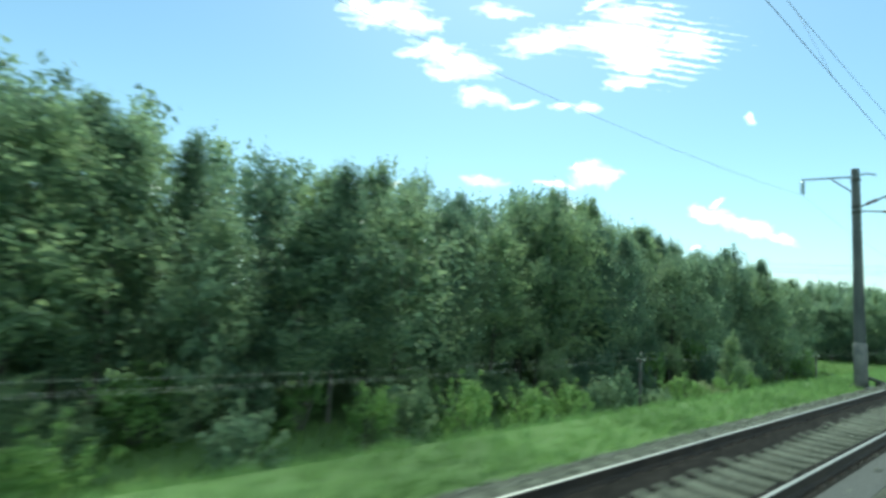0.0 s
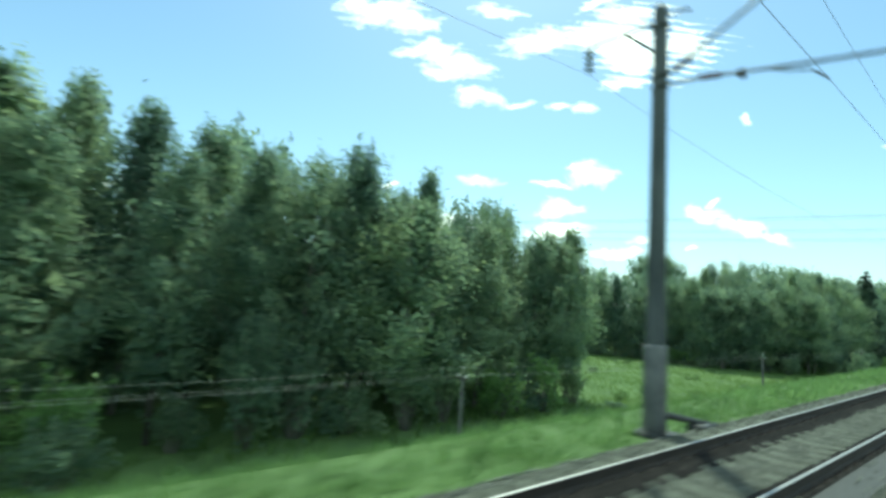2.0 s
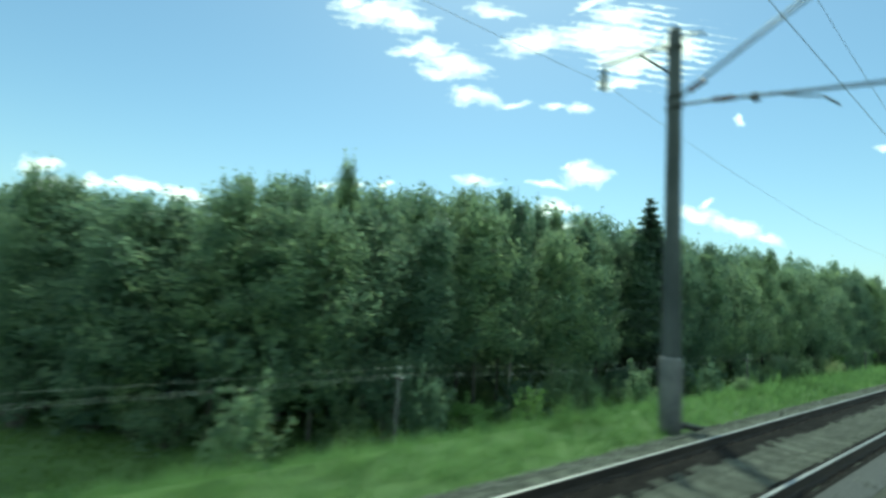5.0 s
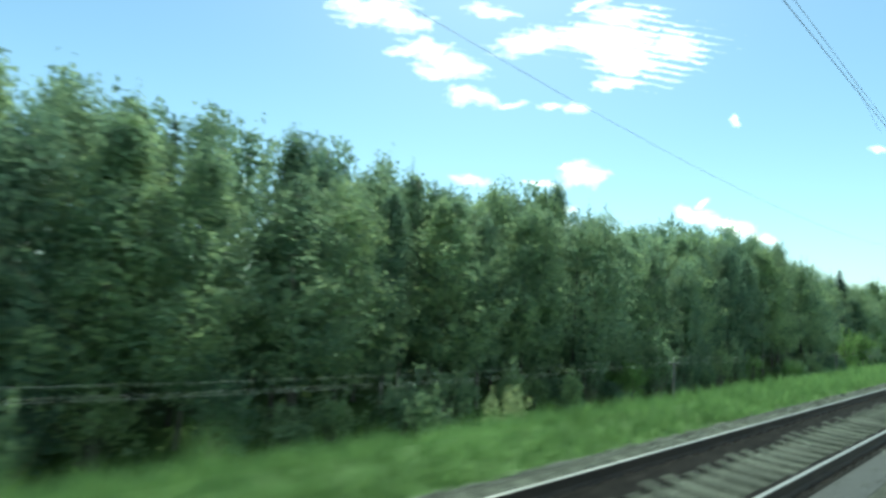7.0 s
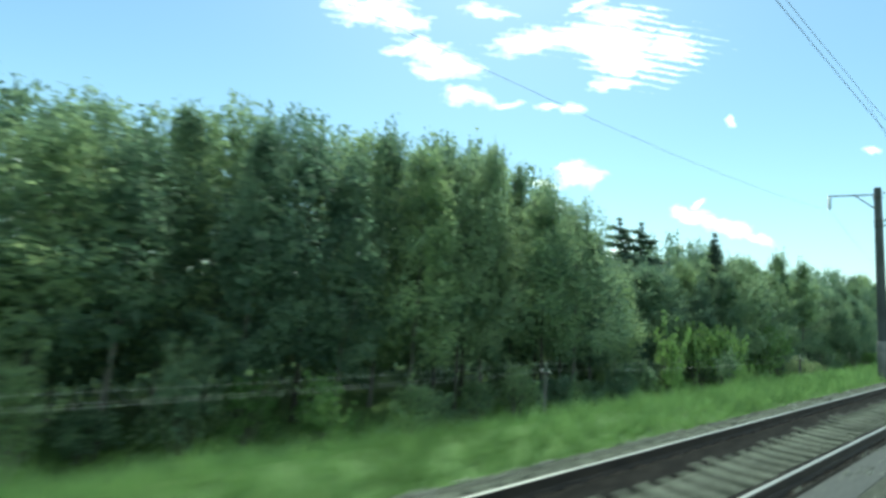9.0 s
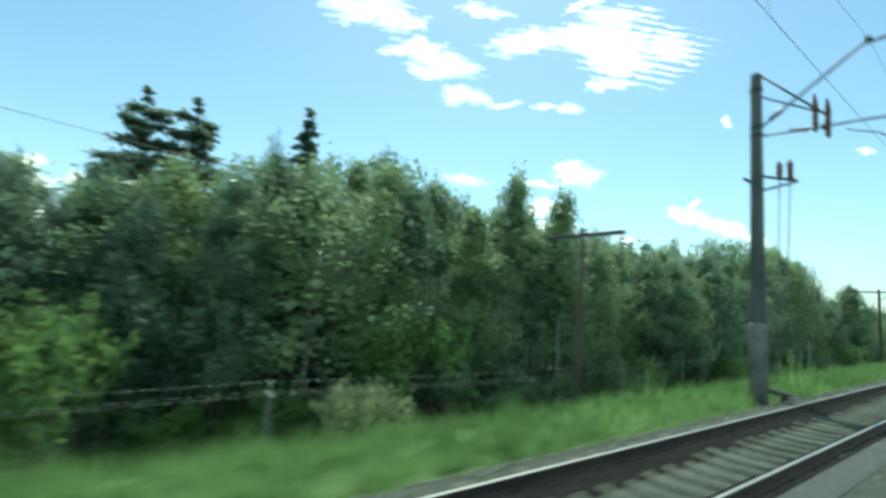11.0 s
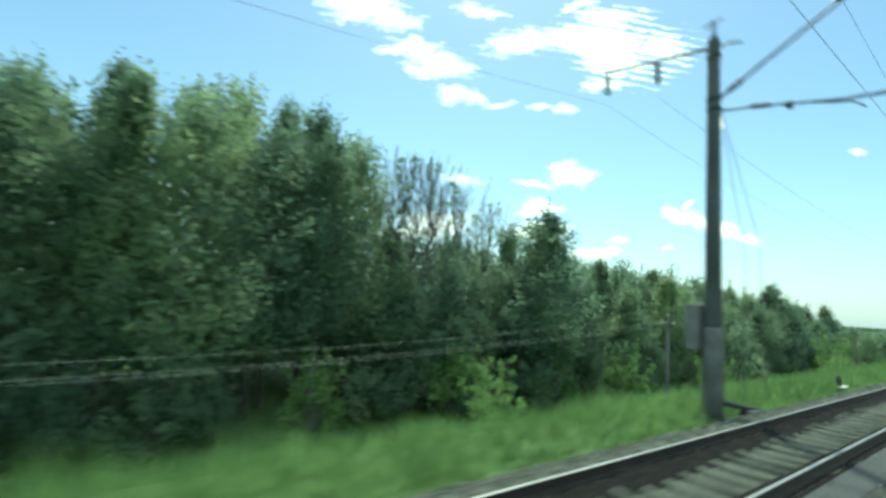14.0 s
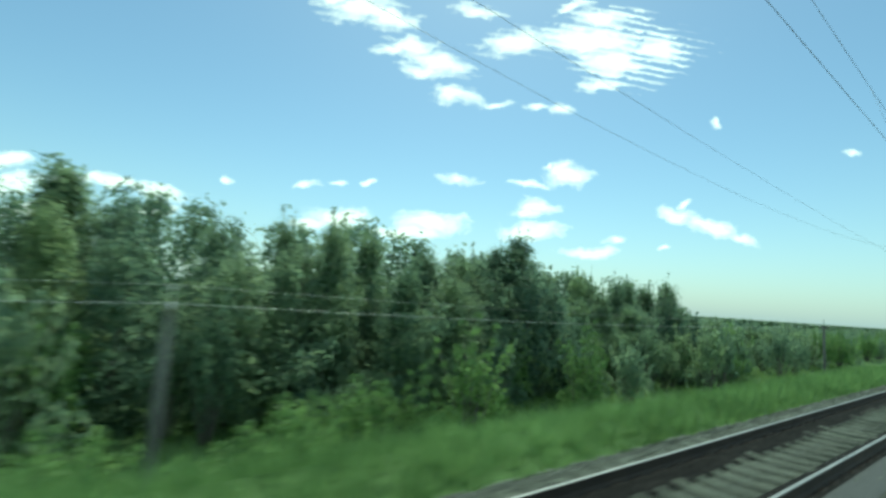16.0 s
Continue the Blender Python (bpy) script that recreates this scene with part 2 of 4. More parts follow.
def mesh_fast(name, verts, corners, sides, mat):
    """A mesh of many alike faces from arrays: verts (n, 3), corners (faces, sides)."""
    me = bpy.data.meshes.new(name)
    n = len(corners)
    me.vertices.add(len(verts))
    me.vertices.foreach_set("co", np.asarray(verts, np.float32).ravel())
    me.loops.add(n * sides)
    me.loops.foreach_set("vertex_index", np.asarray(corners, np.int32).ravel())
    me.polygons.add(n)
    me.polygons.foreach_set("loop_start", np.arange(0, n * sides, sides, dtype=np.int32))
    me.materials.append(mat)
    me.update(calc_edges=True)
    return me


def part(name, data, parent, label="", m=None):
    ob = new(name, data)
    ob.parent = parent
    if m is not None:
        ob.matrix_local = m
    return tagged(ob, label)


class Shape:
    """Collects tubes, boxes and lathed pieces into one mesh."""

    def __init__(self):
        self.v, self.f = [], []

    def tube(self, pts, radii, sides=8, caps=True):
        pts = [Vector(p) for p in pts]
        if isinstance(radii, (int, float)):
            radii = [radii] * len(pts)
        base = len(self.v)
        for i, p in enumerate(pts):
            way = (pts[min(i + 1, len(pts) - 1)] - pts[max(i - 1, 0)]).normalized()
            side = way.cross(Vector((0, 0, 1)))
            if side.length < 0.05:
                side = way.cross(Vector((0, 1, 0)))
            side.normalize()
            other = way.cross(side)
            for k in range(sides):
                a = 2 * math.pi * k / sides
                self.v.append(p + (side * math.cos(a) + other * math.sin(a)) * radii[i])
        for i in range(len(pts) - 1):
            for k in range(sides):
                a, b = base + i * sides + k, base + i * sides + (k + 1) % sides
                self.f.append((a, b, b + sides, a + sides))
        if caps:
            self.f.append(tuple(base + k for k in range(sides - 1, -1, -1)))
            self.f.append(tuple(base + (len(pts) - 1) * sides + k for k in range(sides)))
        return self

    def lathe(self, profile, centre=(0, 0, 0), sides=12):
        """profile: rows of radius, z."""
        return self.tube([(centre[0], centre[1], centre[2] + z) for r, z in profile], [max(r, .002) for r, z in profile], sides)

    def box(self, lo, hi, bevel=0.0):
        b = len(self.v)
        (x0, y0, z0), (x1, y1, z1) = lo, hi
        e = min(bevel, (x1 - x0) / 3, (y1 - y0) / 3)
        if not e:
            self.v += [Vector(p) for p in ((x0, y0, z0), (x1, y0, z0), (x1, y1, z0), (x0, y1, z0), (x0, y0, z1), (x1, y0, z1), (x1, y1, z1), (x0, y1, z1))]
            self.f += [tuple(b + i for i in q) for q in ((3, 2, 1, 0), (4, 5, 6, 7), (0, 1, 5, 4), (1, 2, 6, 5), (2, 3, 7, 6), (3, 0, 4, 7))]
            return self
        for z, k in ((z0, 0), (z1 - e, 0), (z1, e)):
            self.v += [Vector(p) for p in ((x0 + k, y0 + k, z), (x1 - k, y0 + k, z), (x1 - k, y1 - k, z), (x0 + k, y1 - k, z))]
        self.f.append((b + 3, b + 2, b + 1, b))
        for r in (0, 4):
            for k in range(4):
                self.f.append((b + r + k, b + r + (k + 1) % 4, b + r + 4 + (k + 1) % 4, b + r + 4 + k))
        self.f.append((b + 8, b + 9, b + 10, b + 11))
        return self

    def mesh(self, name, mat, smooth=False):
        return mesh_of(name, self.v, self.f, mat, smooth=smooth)


# ---- the lie of the land: level of the ground beyond the embankment, and tree tops, along the line ----
LEVEL = [(-400, -7), (45, -7), (95, -7.3), (150, -8.4), (205, -8), (300, -7.4), (400, -7.1), (500, -6.9), (560, -6.7), (650, -6.3), (1000, -5)]
TOPS_BEFORE_CLEARING = [(-40, 15), (-5, 15.5), (2, 13.5), (10, 12.6),
    (15.5, 12.6), (18, 13.7), (20, 15.1), (28, 13.6), (32.5, 13), (36, 14.2),
    (42, 16.2), (50, 16.7), (57, 14.8), (61, 13),
    (66, 15.2), (74, 15.2), (81, 13.2), (87, 14.4),
    (96, 12.3), (102, 13.4), (112, 12.4), (130, 8)]
TOPS_AFTER_CLEARING = [(165, 7), (180, 7.2), (188, 10.2), (197, 12.7),
    (204, 13.2), (211, 14.7), (234, 15), (259, 15.3),
    (267, 15.6), (278, 12.6), (282, 14.6), (285, 16.4),
    (288, 14.8), (292, 17.6), (297, 16)]
TOPS_PINES = [(303, 13.8), (312, 14.2), (322, 15), (335, 17.8),
    (350, 19.6), (361, 18.8), (365, 14.5), (369, 9.5),
    (372, 8), (380, 9.2), (388, 9.8), (395, 11.6),
    (400, 12.8), (405, 14), (410, 16), (415, 15.2),
    (422, 12.2), (440, 12.9)]
TOPS_BIRCHES = [(452, 11.8), (468, 12.9), (482, 11.8), (487, 13.4),
    (491, 15.8), (496, 17.6), (503, 18), (508, 17.8),
    (511.5, 17.4), (513.8, 16), (516, 9), (528, 8.4)]
TOPS_LOW_WOOD = [(541, 7.8), (562, 9.2), (570, 7.2), (583, 8.8),
    (594, 8), (607, 7), (616, 6.4), (634, 7),
    (638, 2.5), (660, 1), (1000, 1)]
TOPS = TOPS_BEFORE_CLEARING + TOPS_AFTER_CLEARING + TOPS_PINES + TOPS_BIRCHES + TOPS_LOW_WOOD


def along(table, s):
    return float(np.interp(s, [r[0] for r in table], [r[1] for r in table]))


def ground_z(s, d):
    """Height of the ground under a place; the railway stands on an embankment."""
    a = abs(d - 1.0) if d < 1.0 else d
    low = along(LEVEL, s)
    crest = 7.2
    if a <= crest:
        return -0.52
    z = -0.52 - (a - crest) / 1.5
    z = max(z, low)
    z += 0.35 * noise.noise((s * .05, d * .05, 3.0)) * min(1, (a - crest) / 6)
    if a > 120:
        z += min(1.0, (a - 120) / 400) * 1.2
    return z


def terrain_z(s, d):
    """The ground with the slow rise of the land far off."""
    far = max(abs(s - 300) - 900, abs(d) - 500, 0)
    return ground_z(s, d) + 5.0 * min(1, far / 2500)


def field_edge(d):
    """Where the clearing ends against the slanting edge of the wood."""
    return float(np.interp(d, [24, 30, 38, 45, 55, 62, 70, 92, 116], [191, 184.5, 177.5, 173, 171.5, 169, 160.5, 146, 135.5]))


def in_field(s, d):
    """The open clearing under the power line."""
    if d < 24 or d > 131:
        return False
    left = 113 - (d - 30) * 0.16
    return left < s < field_edge(d)

# ---- ground: one sheet to the horizon ----
def ground_sheet():
    ss = [-4300, -2000, -900, -400, -200] + list(range(-120, 960, 6)) + [1100, 1300, 1700, 2400, 3400, 4600]
    dd = [-4300, -1500, -500, -150, -60, -30, -18, -12, -8, -6.4, 0, 4.6, 5.2, 6.2, 7.2, 8.2, 9.5, 11, 13, 15, 17, 19, 21, 24, 28, 33, 39, 46, 54, 63, 73, 85, 98, 112, 130, 160, 220, 330, 500, 800, 1500, 2600, 4300]
    v, f = [], []
    for s in ss:
        for d in dd:
            v.append(on_line(s, d, terrain_z(s, d)))
    n = len(dd)
    for i in range(len(ss) - 1):
        for k in range(n - 1):
            a = i * n + k
            f.append((a, a + n, a + n + 1, a + 1))
    tagged(new("ground", mesh_of("ground", v, f, M_GROUND, smooth=True)), "green meadow ground falling away below the railway embankment", "ground", kind="structure")


ground_sheet()

TRACK = 3.13          # middle of the neighbouring track, left of the camera's line


def sweep(profile, s0, s1, step, mat, name, smooth=False):
    """A profile of (d, z) rows drawn along the line; closed."""
    n = len(profile)
    v, f = [], []
    count = int((s1 - s0) / step)
    for i in range(count + 1):
        s = s0 + (s1 - s0) * i / count
        v += [on_line(s, d, z) for d, z in profile]
    for i in range(count):
        for k in range(n):
            a, b = i * n + k, i * n + (k + 1) % n
            f.append((a, b, b + n, a + n))
    return mesh_of(name, v, f, mat, smooth=smooth)


bed = sweep([(-3.3, -1.2), (-3.2, -.54), (-2.4, -.25), (.4, -.21), (1.1, -.24), (1.75, -.18), (2.2, -.165), (2.28, -.27), (3.98, -.27), (4.05, -.165), (4.5, -.19), (4.85, -.30), (5.3, -.54), (5.4, -1.2)], -150, 950, 4, M_BALLAST, "ballast_bed")
tagged(new("ballast_bed", bed), "grey crushed-stone ballast bed under the railway tracks", "ballast", kind="structure")


shoulder = sweep([(1.68, -.32), (1.71, -.176), (1.78, -.162), (2.17, -.158), (2.21, -.30)], -150, 950, 4, M_PACKED, "packed_ballast")
tagged(new("packed_ballast", shoulder), "smooth grey packed gravel along the sleeper ends", "ballast", kind="structure")


def ballast_heaps():
    """Uneven crushed stone between the sleepers; in some stretches it all but covers them."""
    buried = [(-30, .05), (12, .05), (20, .6), (40, .6), (50, .05), (68, .05), (76, .6), (94, .6), (104, .05), (176, .05), (184, .6), (202, .6), (212, .05), (418, .05), (427, .55), (446, .55), (456, .05), (508, .05), (516, .5), (542, .5), (552, .05), (900, .05)]
    dd = np.arange(2.44, 3.86, .1)
    ss = np.arange(-8, 700, .17)
    xs, zs = [r[0] for r in buried], [r[1] for r in buried]
    v = []
    for s in ss:
        b = float(np.interp(s, xs, zs))
        for d in dd:
            z = -.252 + .075 * b + .035 * noise.noise((s * 2.1, d * 2.1, 1.0)) + .03 * noise.noise((s * 7.0, d * 7.0, 5.0))
            v.append(on_line(s, float(d), z))
    n = len(dd)
    f = [(i * n + k, i * n + n + k, i * n + n + k + 1, i * n + k + 1) for i in range(len(ss) - 1) for k in range(n - 1)]
    tagged(new("ballast_heaps", mesh_of("ballast_heaps", v, f, M_BALLAST)), "uneven grey-brown crushed stone heaped between the sleepers", "ballast", kind="structure")


ballast_heaps()
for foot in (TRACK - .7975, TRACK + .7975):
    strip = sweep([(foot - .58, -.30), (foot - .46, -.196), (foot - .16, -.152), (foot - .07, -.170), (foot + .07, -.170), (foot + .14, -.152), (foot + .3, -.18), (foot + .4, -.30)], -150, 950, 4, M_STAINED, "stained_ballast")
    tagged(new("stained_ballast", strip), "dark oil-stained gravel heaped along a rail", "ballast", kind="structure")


def rail(d0):
    """Flat-bottomed rail: foot, web and head; the running surface is a strip of its own."""
    half = [(.075, -.18), (.075, -.168), (.022, -.150), (.010, -.135), (.010, -.055), (.034, -.042), (.0365, -.014), (.028, -.003)]
    prof = [(d0 + a, z) for a, z in half] + [(d0 - a, z) for a, z in reversed(half)]
    ob = tagged(new("rail", sweep(prof, -150, 950, 5, M_RAIL_SIDE, "rail")), "long steel rail with rusty sides on concrete sleepers", "rail", "rails of the track")
    strip = [(d0 + .029, -.004), (d0 + .020, .0), (d0 - .020, .0), (d0 - .029, -.004), (d0 - .02, -.006), (d0 + .02, -.006)]
    part("running_surface", sweep(strip, -150, 950, 5, M_RAIL_TOP, "running_surface"), ob, "polished shiny steel running surface")
    return ob


for gauge_side in (-.7975, .7975):
    rail(TRACK + gauge_side)

# ---- trees and shrubs ----
RNG = np.random.default_rng(7)


def unit(n):
    v = RNG.normal(size=(n, 3))
    return v / np.linalg.norm(v, axis=1)[:, None]


def leaf_arrays(c, n, size, long=1.35):
    """Small pointed leaf sprays, three corners each."""
    k = len(c)
    t = np.cross(n, unit(k))
    t /= np.linalg.norm(t, axis=1)[:, None] + 1e-9
    b = np.cross(n, t)
    size = np.asarray(size)[:, None]
    v = np.stack([c + t * size * long, c - t * size * .7 * long + b * size * .75, c - t * size * .7 * long - b * size * .75], 1)
    return v.reshape(-1, 3), np.arange(k * 3).reshape(-1, 3)


def lobes_to_leaves(lobes, per, size):
    """lobes: rows of x, y, z, radius, flatness; leaves sit on their outer shells."""
    cs, ns, sz = [], [], []
    for x, y, z, r, flat in lobes:
        k = max(12, int(per * r * r))
        u = unit(k)
        u[:, 2] = np.where(RNG.random(k) < .7, np.abs(u[:, 2]), u[:, 2])
        rad = r * (0.62 + 0.5 * RNG.random(k) ** .7)[:, None]
        p = u * rad
        p[:, 2] *= flat
        cs.append(p + (x, y, z))
        n = u + .75 * unit(k)
        ns.append(n / np.linalg.norm(n, axis=1)[:, None])
        sz.append(size * (.6 + .8 * RNG.random(k)))
    return np.concatenate(cs), np.concatenate(ns), np.concatenate(sz)


def crown_width(q, w, spire):
    """Radius of a broadleaf crown at the part q of its height."""
    return 1.55 * w * (math.sin(math.pi * min(1, (q * .74 + .2))) ** .9) * (1 - .7 * spire * q)


def broadleaf_sprays(h, w, low, sprays, per, size, spire=0.0):
    """Leaves along rising limbs that fork into sprays; upright leaders feather the top, dense clumps close the heart."""
    cs, ns, sz = [], [], []

    def spray(base, tip, k, spread, tall):
        q = .3 + .7 * RNG.random(k) ** .8
        bend = np.stack([q ** .8, q ** .8, q ** 1.25], 1)
        p = base + (tip - base) * bend
        p += RNG.normal(size=(k, 3)) * (spread, spread, spread * tall) * (1.25 - .75 * q)[:, None]
        out = p * (1, 1, 0) + (0, 0, .6)
        n = out / (np.linalg.norm(out, axis=1)[:, None] + 1e-6) + .8 * unit(k)
        cs.append(p)
        ns.append(n / np.linalg.norm(n, axis=1)[:, None])
        sz.append(size * (.6 + .8 * RNG.random(k)))

    limbs = max(10, sprays // 8)
    for i in range(limbs):
        q0 = (i + RNG.random()) / limbs
        a0 = i * 2.4 + RNG.uniform(-.5, .5)
        reach = .45 + .7 * RNG.random()
        for k in range(8):
            q = min(1.0, max(0.0, q0 + RNG.normal() * .035))
            a = a0 + RNG.normal() * (.25 + .6 * q)
            r = crown_width(q, w, spire) * reach * (.75 + .4 * RNG.random())
            z = h * (low + (.95 - low) * q)
            tip = np.array((r * math.cos(a), r * math.sin(a), z + .35 * RNG.normal()))
            base = np.array((tip[0] * .2, tip[1] * .2, max(h * low * .8, z - .45 * r - h * .04)))
            spray(base, tip, int(per * (.5 + RNG.random())), .32 + .09 * w, .9)
    # upright leaders at the top
    for i in range(24):
        q = .7 + .3 * RNG.random()
        a, r = RNG.random() * 6.283, crown_width(q, w, spire) * RNG.random() ** .6
        foot = np.array((r * .6 * math.cos(a), r * .6 * math.sin(a), h * (low + (.9 - low) * q) - .6))
        spray(foot, foot + (.25 * math.cos(a), .25 * math.sin(a), 1.5 + 2.0 * RNG.random()), int(per * .5), .13, 2.4)
    # the heart of the crown
    k = int(sprays * 2.2)
    q = RNG.random(k)
    a, r = RNG.random(k) * 6.283, np.array([crown_width(x, w, spire) for x in q]) * .55 * RNG.random(k) ** .5
    cs.append(np.stack([r * np.cos(a), r * np.sin(a), h * (low + (.86 - low) * q)], 1))
    ns.append(unit(k))
    sz.append(.34 * (.6 + .8 * RNG.random(k)))
    return np.concatenate(cs), np.concatenate(ns), np.concatenate(sz)


def trunk_mesh(h, r, lean, limbs, mat, limb_low=.25):
    sh = Shape()
    pts = [(lean * q * q * h * .12 + .12 * math.sin(q * 7 + lean * 9), .1 * math.sin(q * 5 + lean * 3), h * q) for q in (0, .02, .15, .35, .55, .75, .95)]
    sh.tube(pts, [r * 1.5, r * 1.1, r, r * .8, r * .6, r * .36, r * .1], 8)
    for i in range(limbs):
        q = limb_low + (.9 - limb_low) * (i + RNG.random() * .8) / limbs
        a = RNG.random() * 6.283
        length = h * .2 * (1.15 - q) * (1 + .5 * RNG.random())
        x, y, z = np.interp(q, (0, .02, .15, .35, .55, .75, .95), [p[0] for p in pts]), 0, h * q
        sh.tube([(x, y, z), (x + math.cos(a) * length * .5, math.sin(a) * length * .5, z + length * .45), (x + math.cos(a) * length, math.sin(a) * length, z + length * 1.1)],
                [r * .32 * (1.2 - q), r * .2 * (1.2 - q), .015], 5, False)
    return sh.mesh("trunk", mat, True)


def broadleaf(name, label, h, w, low, count, per, size, leaf_mat, bark, r=.17, spire=0.0):
    root = tagged(new(name), label, "tree")
    root.empty_display_size = .3
    part("trunk", trunk_mesh(h, r, RNG.random() - .5, 9, bark), root)
    c, n, s = broadleaf_sprays(h, w, low, count, per, size, spire)
    c[:, 2] *= h / np.sort(c[:, 2])[-12]
    v, f = leaf_arrays(c, n, s)
    part("crown", mesh_fast("crown", v, f, 3, leaf_mat), root)
    return root


def conifer(name, label, h, w, low, tiers, per, size, open_tiers, r=.18):
    """Spruce or pine: drooping or level boughs in tiers round a straight trunk."""
    root = tagged(new(name), label, "tree")
    root.empty_display_size = .3
    sh = Shape().tube([(0, 0, 0), (0, 0, .4), (.05, 0, h * .5), (0, .03, h)], [r * 1.4, r, r * .6, .02], 8)
    cs, ns, sz = [], [], []
    for i in range(tiers):
        q = i / (tiers - 1)
        z0 = h * (low + (.98 - low) * q)
        reach = w * ((1 - q) ** .8 + .05) if not open_tiers else w * (1 - q) ** .65 + .25
        boughs = 6 if open_tiers else 7
        for b in range(boughs):
            a = RNG.random() * 6.283
            z0 = h * (low + (.98 - low) * (q + RNG.uniform(-.4, .4) / (tiers - 1)))
            rr = reach * (.7 + .4 * RNG.random())
            drop = (.1 if open_tiers else -.25) * rr
            end = (rr * math.cos(a), rr * math.sin(a), z0 + drop)
            sh.tube([(0, 0, z0), end], [.04, .01], 4, False)
            k = max(4, int(per * rr))
            q2 = RNG.random(k) ** .6
            p = np.outer(q2, end) + np.outer(1 - q2, (0, 0, z0))
            p += RNG.normal(size=(k, 3)) * (.22 * rr / 2 + .12) * (1, 1, .35)
            cs.append(p)
            nn = unit(k) * .6 + (0, 0, 1)
            ns.append(nn / np.linalg.norm(nn, axis=1)[:, None])
            sz.append(size * (.6 + .7 * RNG.random(k)))
    part("trunk", sh.mesh("trunk", M_BARK, True), root)
    v, f = leaf_arrays(np.concatenate(cs), np.concatenate(ns), np.concatenate(sz), 1.6)
    part("crown", mesh_fast("crown", v, f, 3, M_NEEDLE), root)
    return root


def bush(name, label, h, w, per, size, mat):
    """Many-stemmed shrub: uneven clumps of leaves and long shoots that stand out of them."""
    root = tagged(new(name), label, "bush")
    root.empty_display_size = .3
    sh = Shape()
    rows = []
    for i in range(13):
        a, q = RNG.random() * 6.283, RNG.random()
        rr = w * .75 * RNG.random() ** .5 * (1.05 - .5 * q)
        rows.append((rr * math.cos(a), rr * math.sin(a), h * (.1 + .62 * q), w * (.2 + .18 * RNG.random()), 1.0 + .4 * RNG.random()))
    for i in range(11):
        a, l = i * .571 + RNG.random() * .4, .75 + .4 * RNG.random()
        reach = w * (.25 + .75 * RNG.random())
        tip = Vector((reach * math.cos(a), reach * math.sin(a), h * l * (1.05 - .35 * reach / w)))
        sh.tube([(.1 * math.cos(a), .1 * math.sin(a), -.2), (tip.x * .55, tip.y * .55, tip.z * .6), tip], [.04, .025, .006], 5, False)
        for q in (.62, .76, .88, .99):
            rows.append((tip.x * q, tip.y * q, tip.z * (q * .95 + .03), w * .13 * (1.25 - .6 * q), 1.1))
    part("stem", sh.mesh("stem", M_BARK, True), root)
    c, n, s = lobes_to_leaves(rows, per * 1.5, size * .62)
    v, f = leaf_arrays(c, n, s)
    part("foliage", mesh_fast("foliage", v, f, 3, mat), root)
    return root


def bare_tree(name, label, h):
    """Thin-leaved tree whose fine branches all strive upwards in a narrow fan."""
    root = tagged(new(name), label, "tree")
    root.empty_display_size = .3
    part("trunk", trunk_mesh(h, .15, .2, 6, M_BARK, .4), root)
    tips = []
    for i in range(30):
        sh = Shape()
        q = .36 + .5 * (i + RNG.random()) / 30
        a, l = RNG.random() * 6.283, h * (1.0 - q) * (.62 + .3 * RNG.random())
        out = l * (.28 + .24 * RNG.random())
        z = h * q
        pts = [(0, 0, z), (out * .6 * math.cos(a), out * .6 * math.sin(a), z + l * .4), (out * math.cos(a + .15), out * math.sin(a + .15), z + l)]
        sh.tube(pts, [.06, .04, .014], 4, False)
        for k in range(6):
            u = .25 + .7 * RNG.random()
            p = Vector(pts[0]).lerp(Vector(pts[2]), u)
            b, m = a + RNG.uniform(-1.4, 1.4), l * .3 * (1.2 - u) * (.6 + RNG.random())
            tip = (p.x + m * .4 * math.cos(b), p.y + m * .4 * math.sin(b), p.z + m)
            sh.tube([p, tip], [.022, .009], 3, False)
            tips.append(tip)
        part("branch", sh.mesh("branch", M_BARK), root)
    rows = [(*tips[int(RNG.integers(len(tips)))], .32, 1.3) for i in range(16)]
    c, n, s = lobes_to_leaves(rows, 26, .13)
    v, f = leaf_arrays(c, n, s)
    part("crown", mesh_fast("crown", v, f, 3, M_LEAF), root, "thin sparse leaves")
    return root


BIRCH = "tall leafy green birch at the edge of the wood"
ASPEN = "tall dark green aspen standing in the closed wood"
KINDS = []
for i, (w, spire, per, low) in enumerate(((3.0, .25, 40, .22), (2.6, .4, 44, .28), (3.4, .15, 36, .18), (2.4, .5, 46, .24), (3.1, .3, 40, .3))):
    KINDS.append(broadleaf("birch_tree", BIRCH, 20, w, low, 190, per * 1.15, .115, M_LEAF, M_BIRCH_BARK if i == 1 else M_BARK, .15, spire))
for i, (w, spire, per, low) in enumerate(((3.3, .2, 38, .25), (2.7, .35, 42, .2), (3.8, .1, 32, .27), (2.3, .45, 46, .23))):
    KINDS.append(broadleaf("aspen_tree", ASPEN, 20, w, low, 190, per * 1.15, .115, M_LEAF_DARK, M_BARK, .16, spire))
LOW_KINDS = []
for w, spire, per, mat in ((2.3, .3, 62, M_LEAF), (2.0, .45, 68, M_LEAF_DARK), (2.6, .15, 55, M_LEAF_DARK), (2.1, .35, 66, M_LEAF)):
    LOW_KINDS.append(broadleaf("young_tree", "young leafy green tree at the edge of the wood", 12, w, .06, 120, per * .75, .11, mat, M_BARK, .11, spire))
PINE = conifer("pine_tree", "tall dark pine with layered open boughs above the wood", 20, 4.7, .34, 12, 66, .19, True)
SPRUCE = conifer("spruce_tree", "narrow dark spruce with a pointed top", 20, 2.5, .08, 24, 42, .21, False)
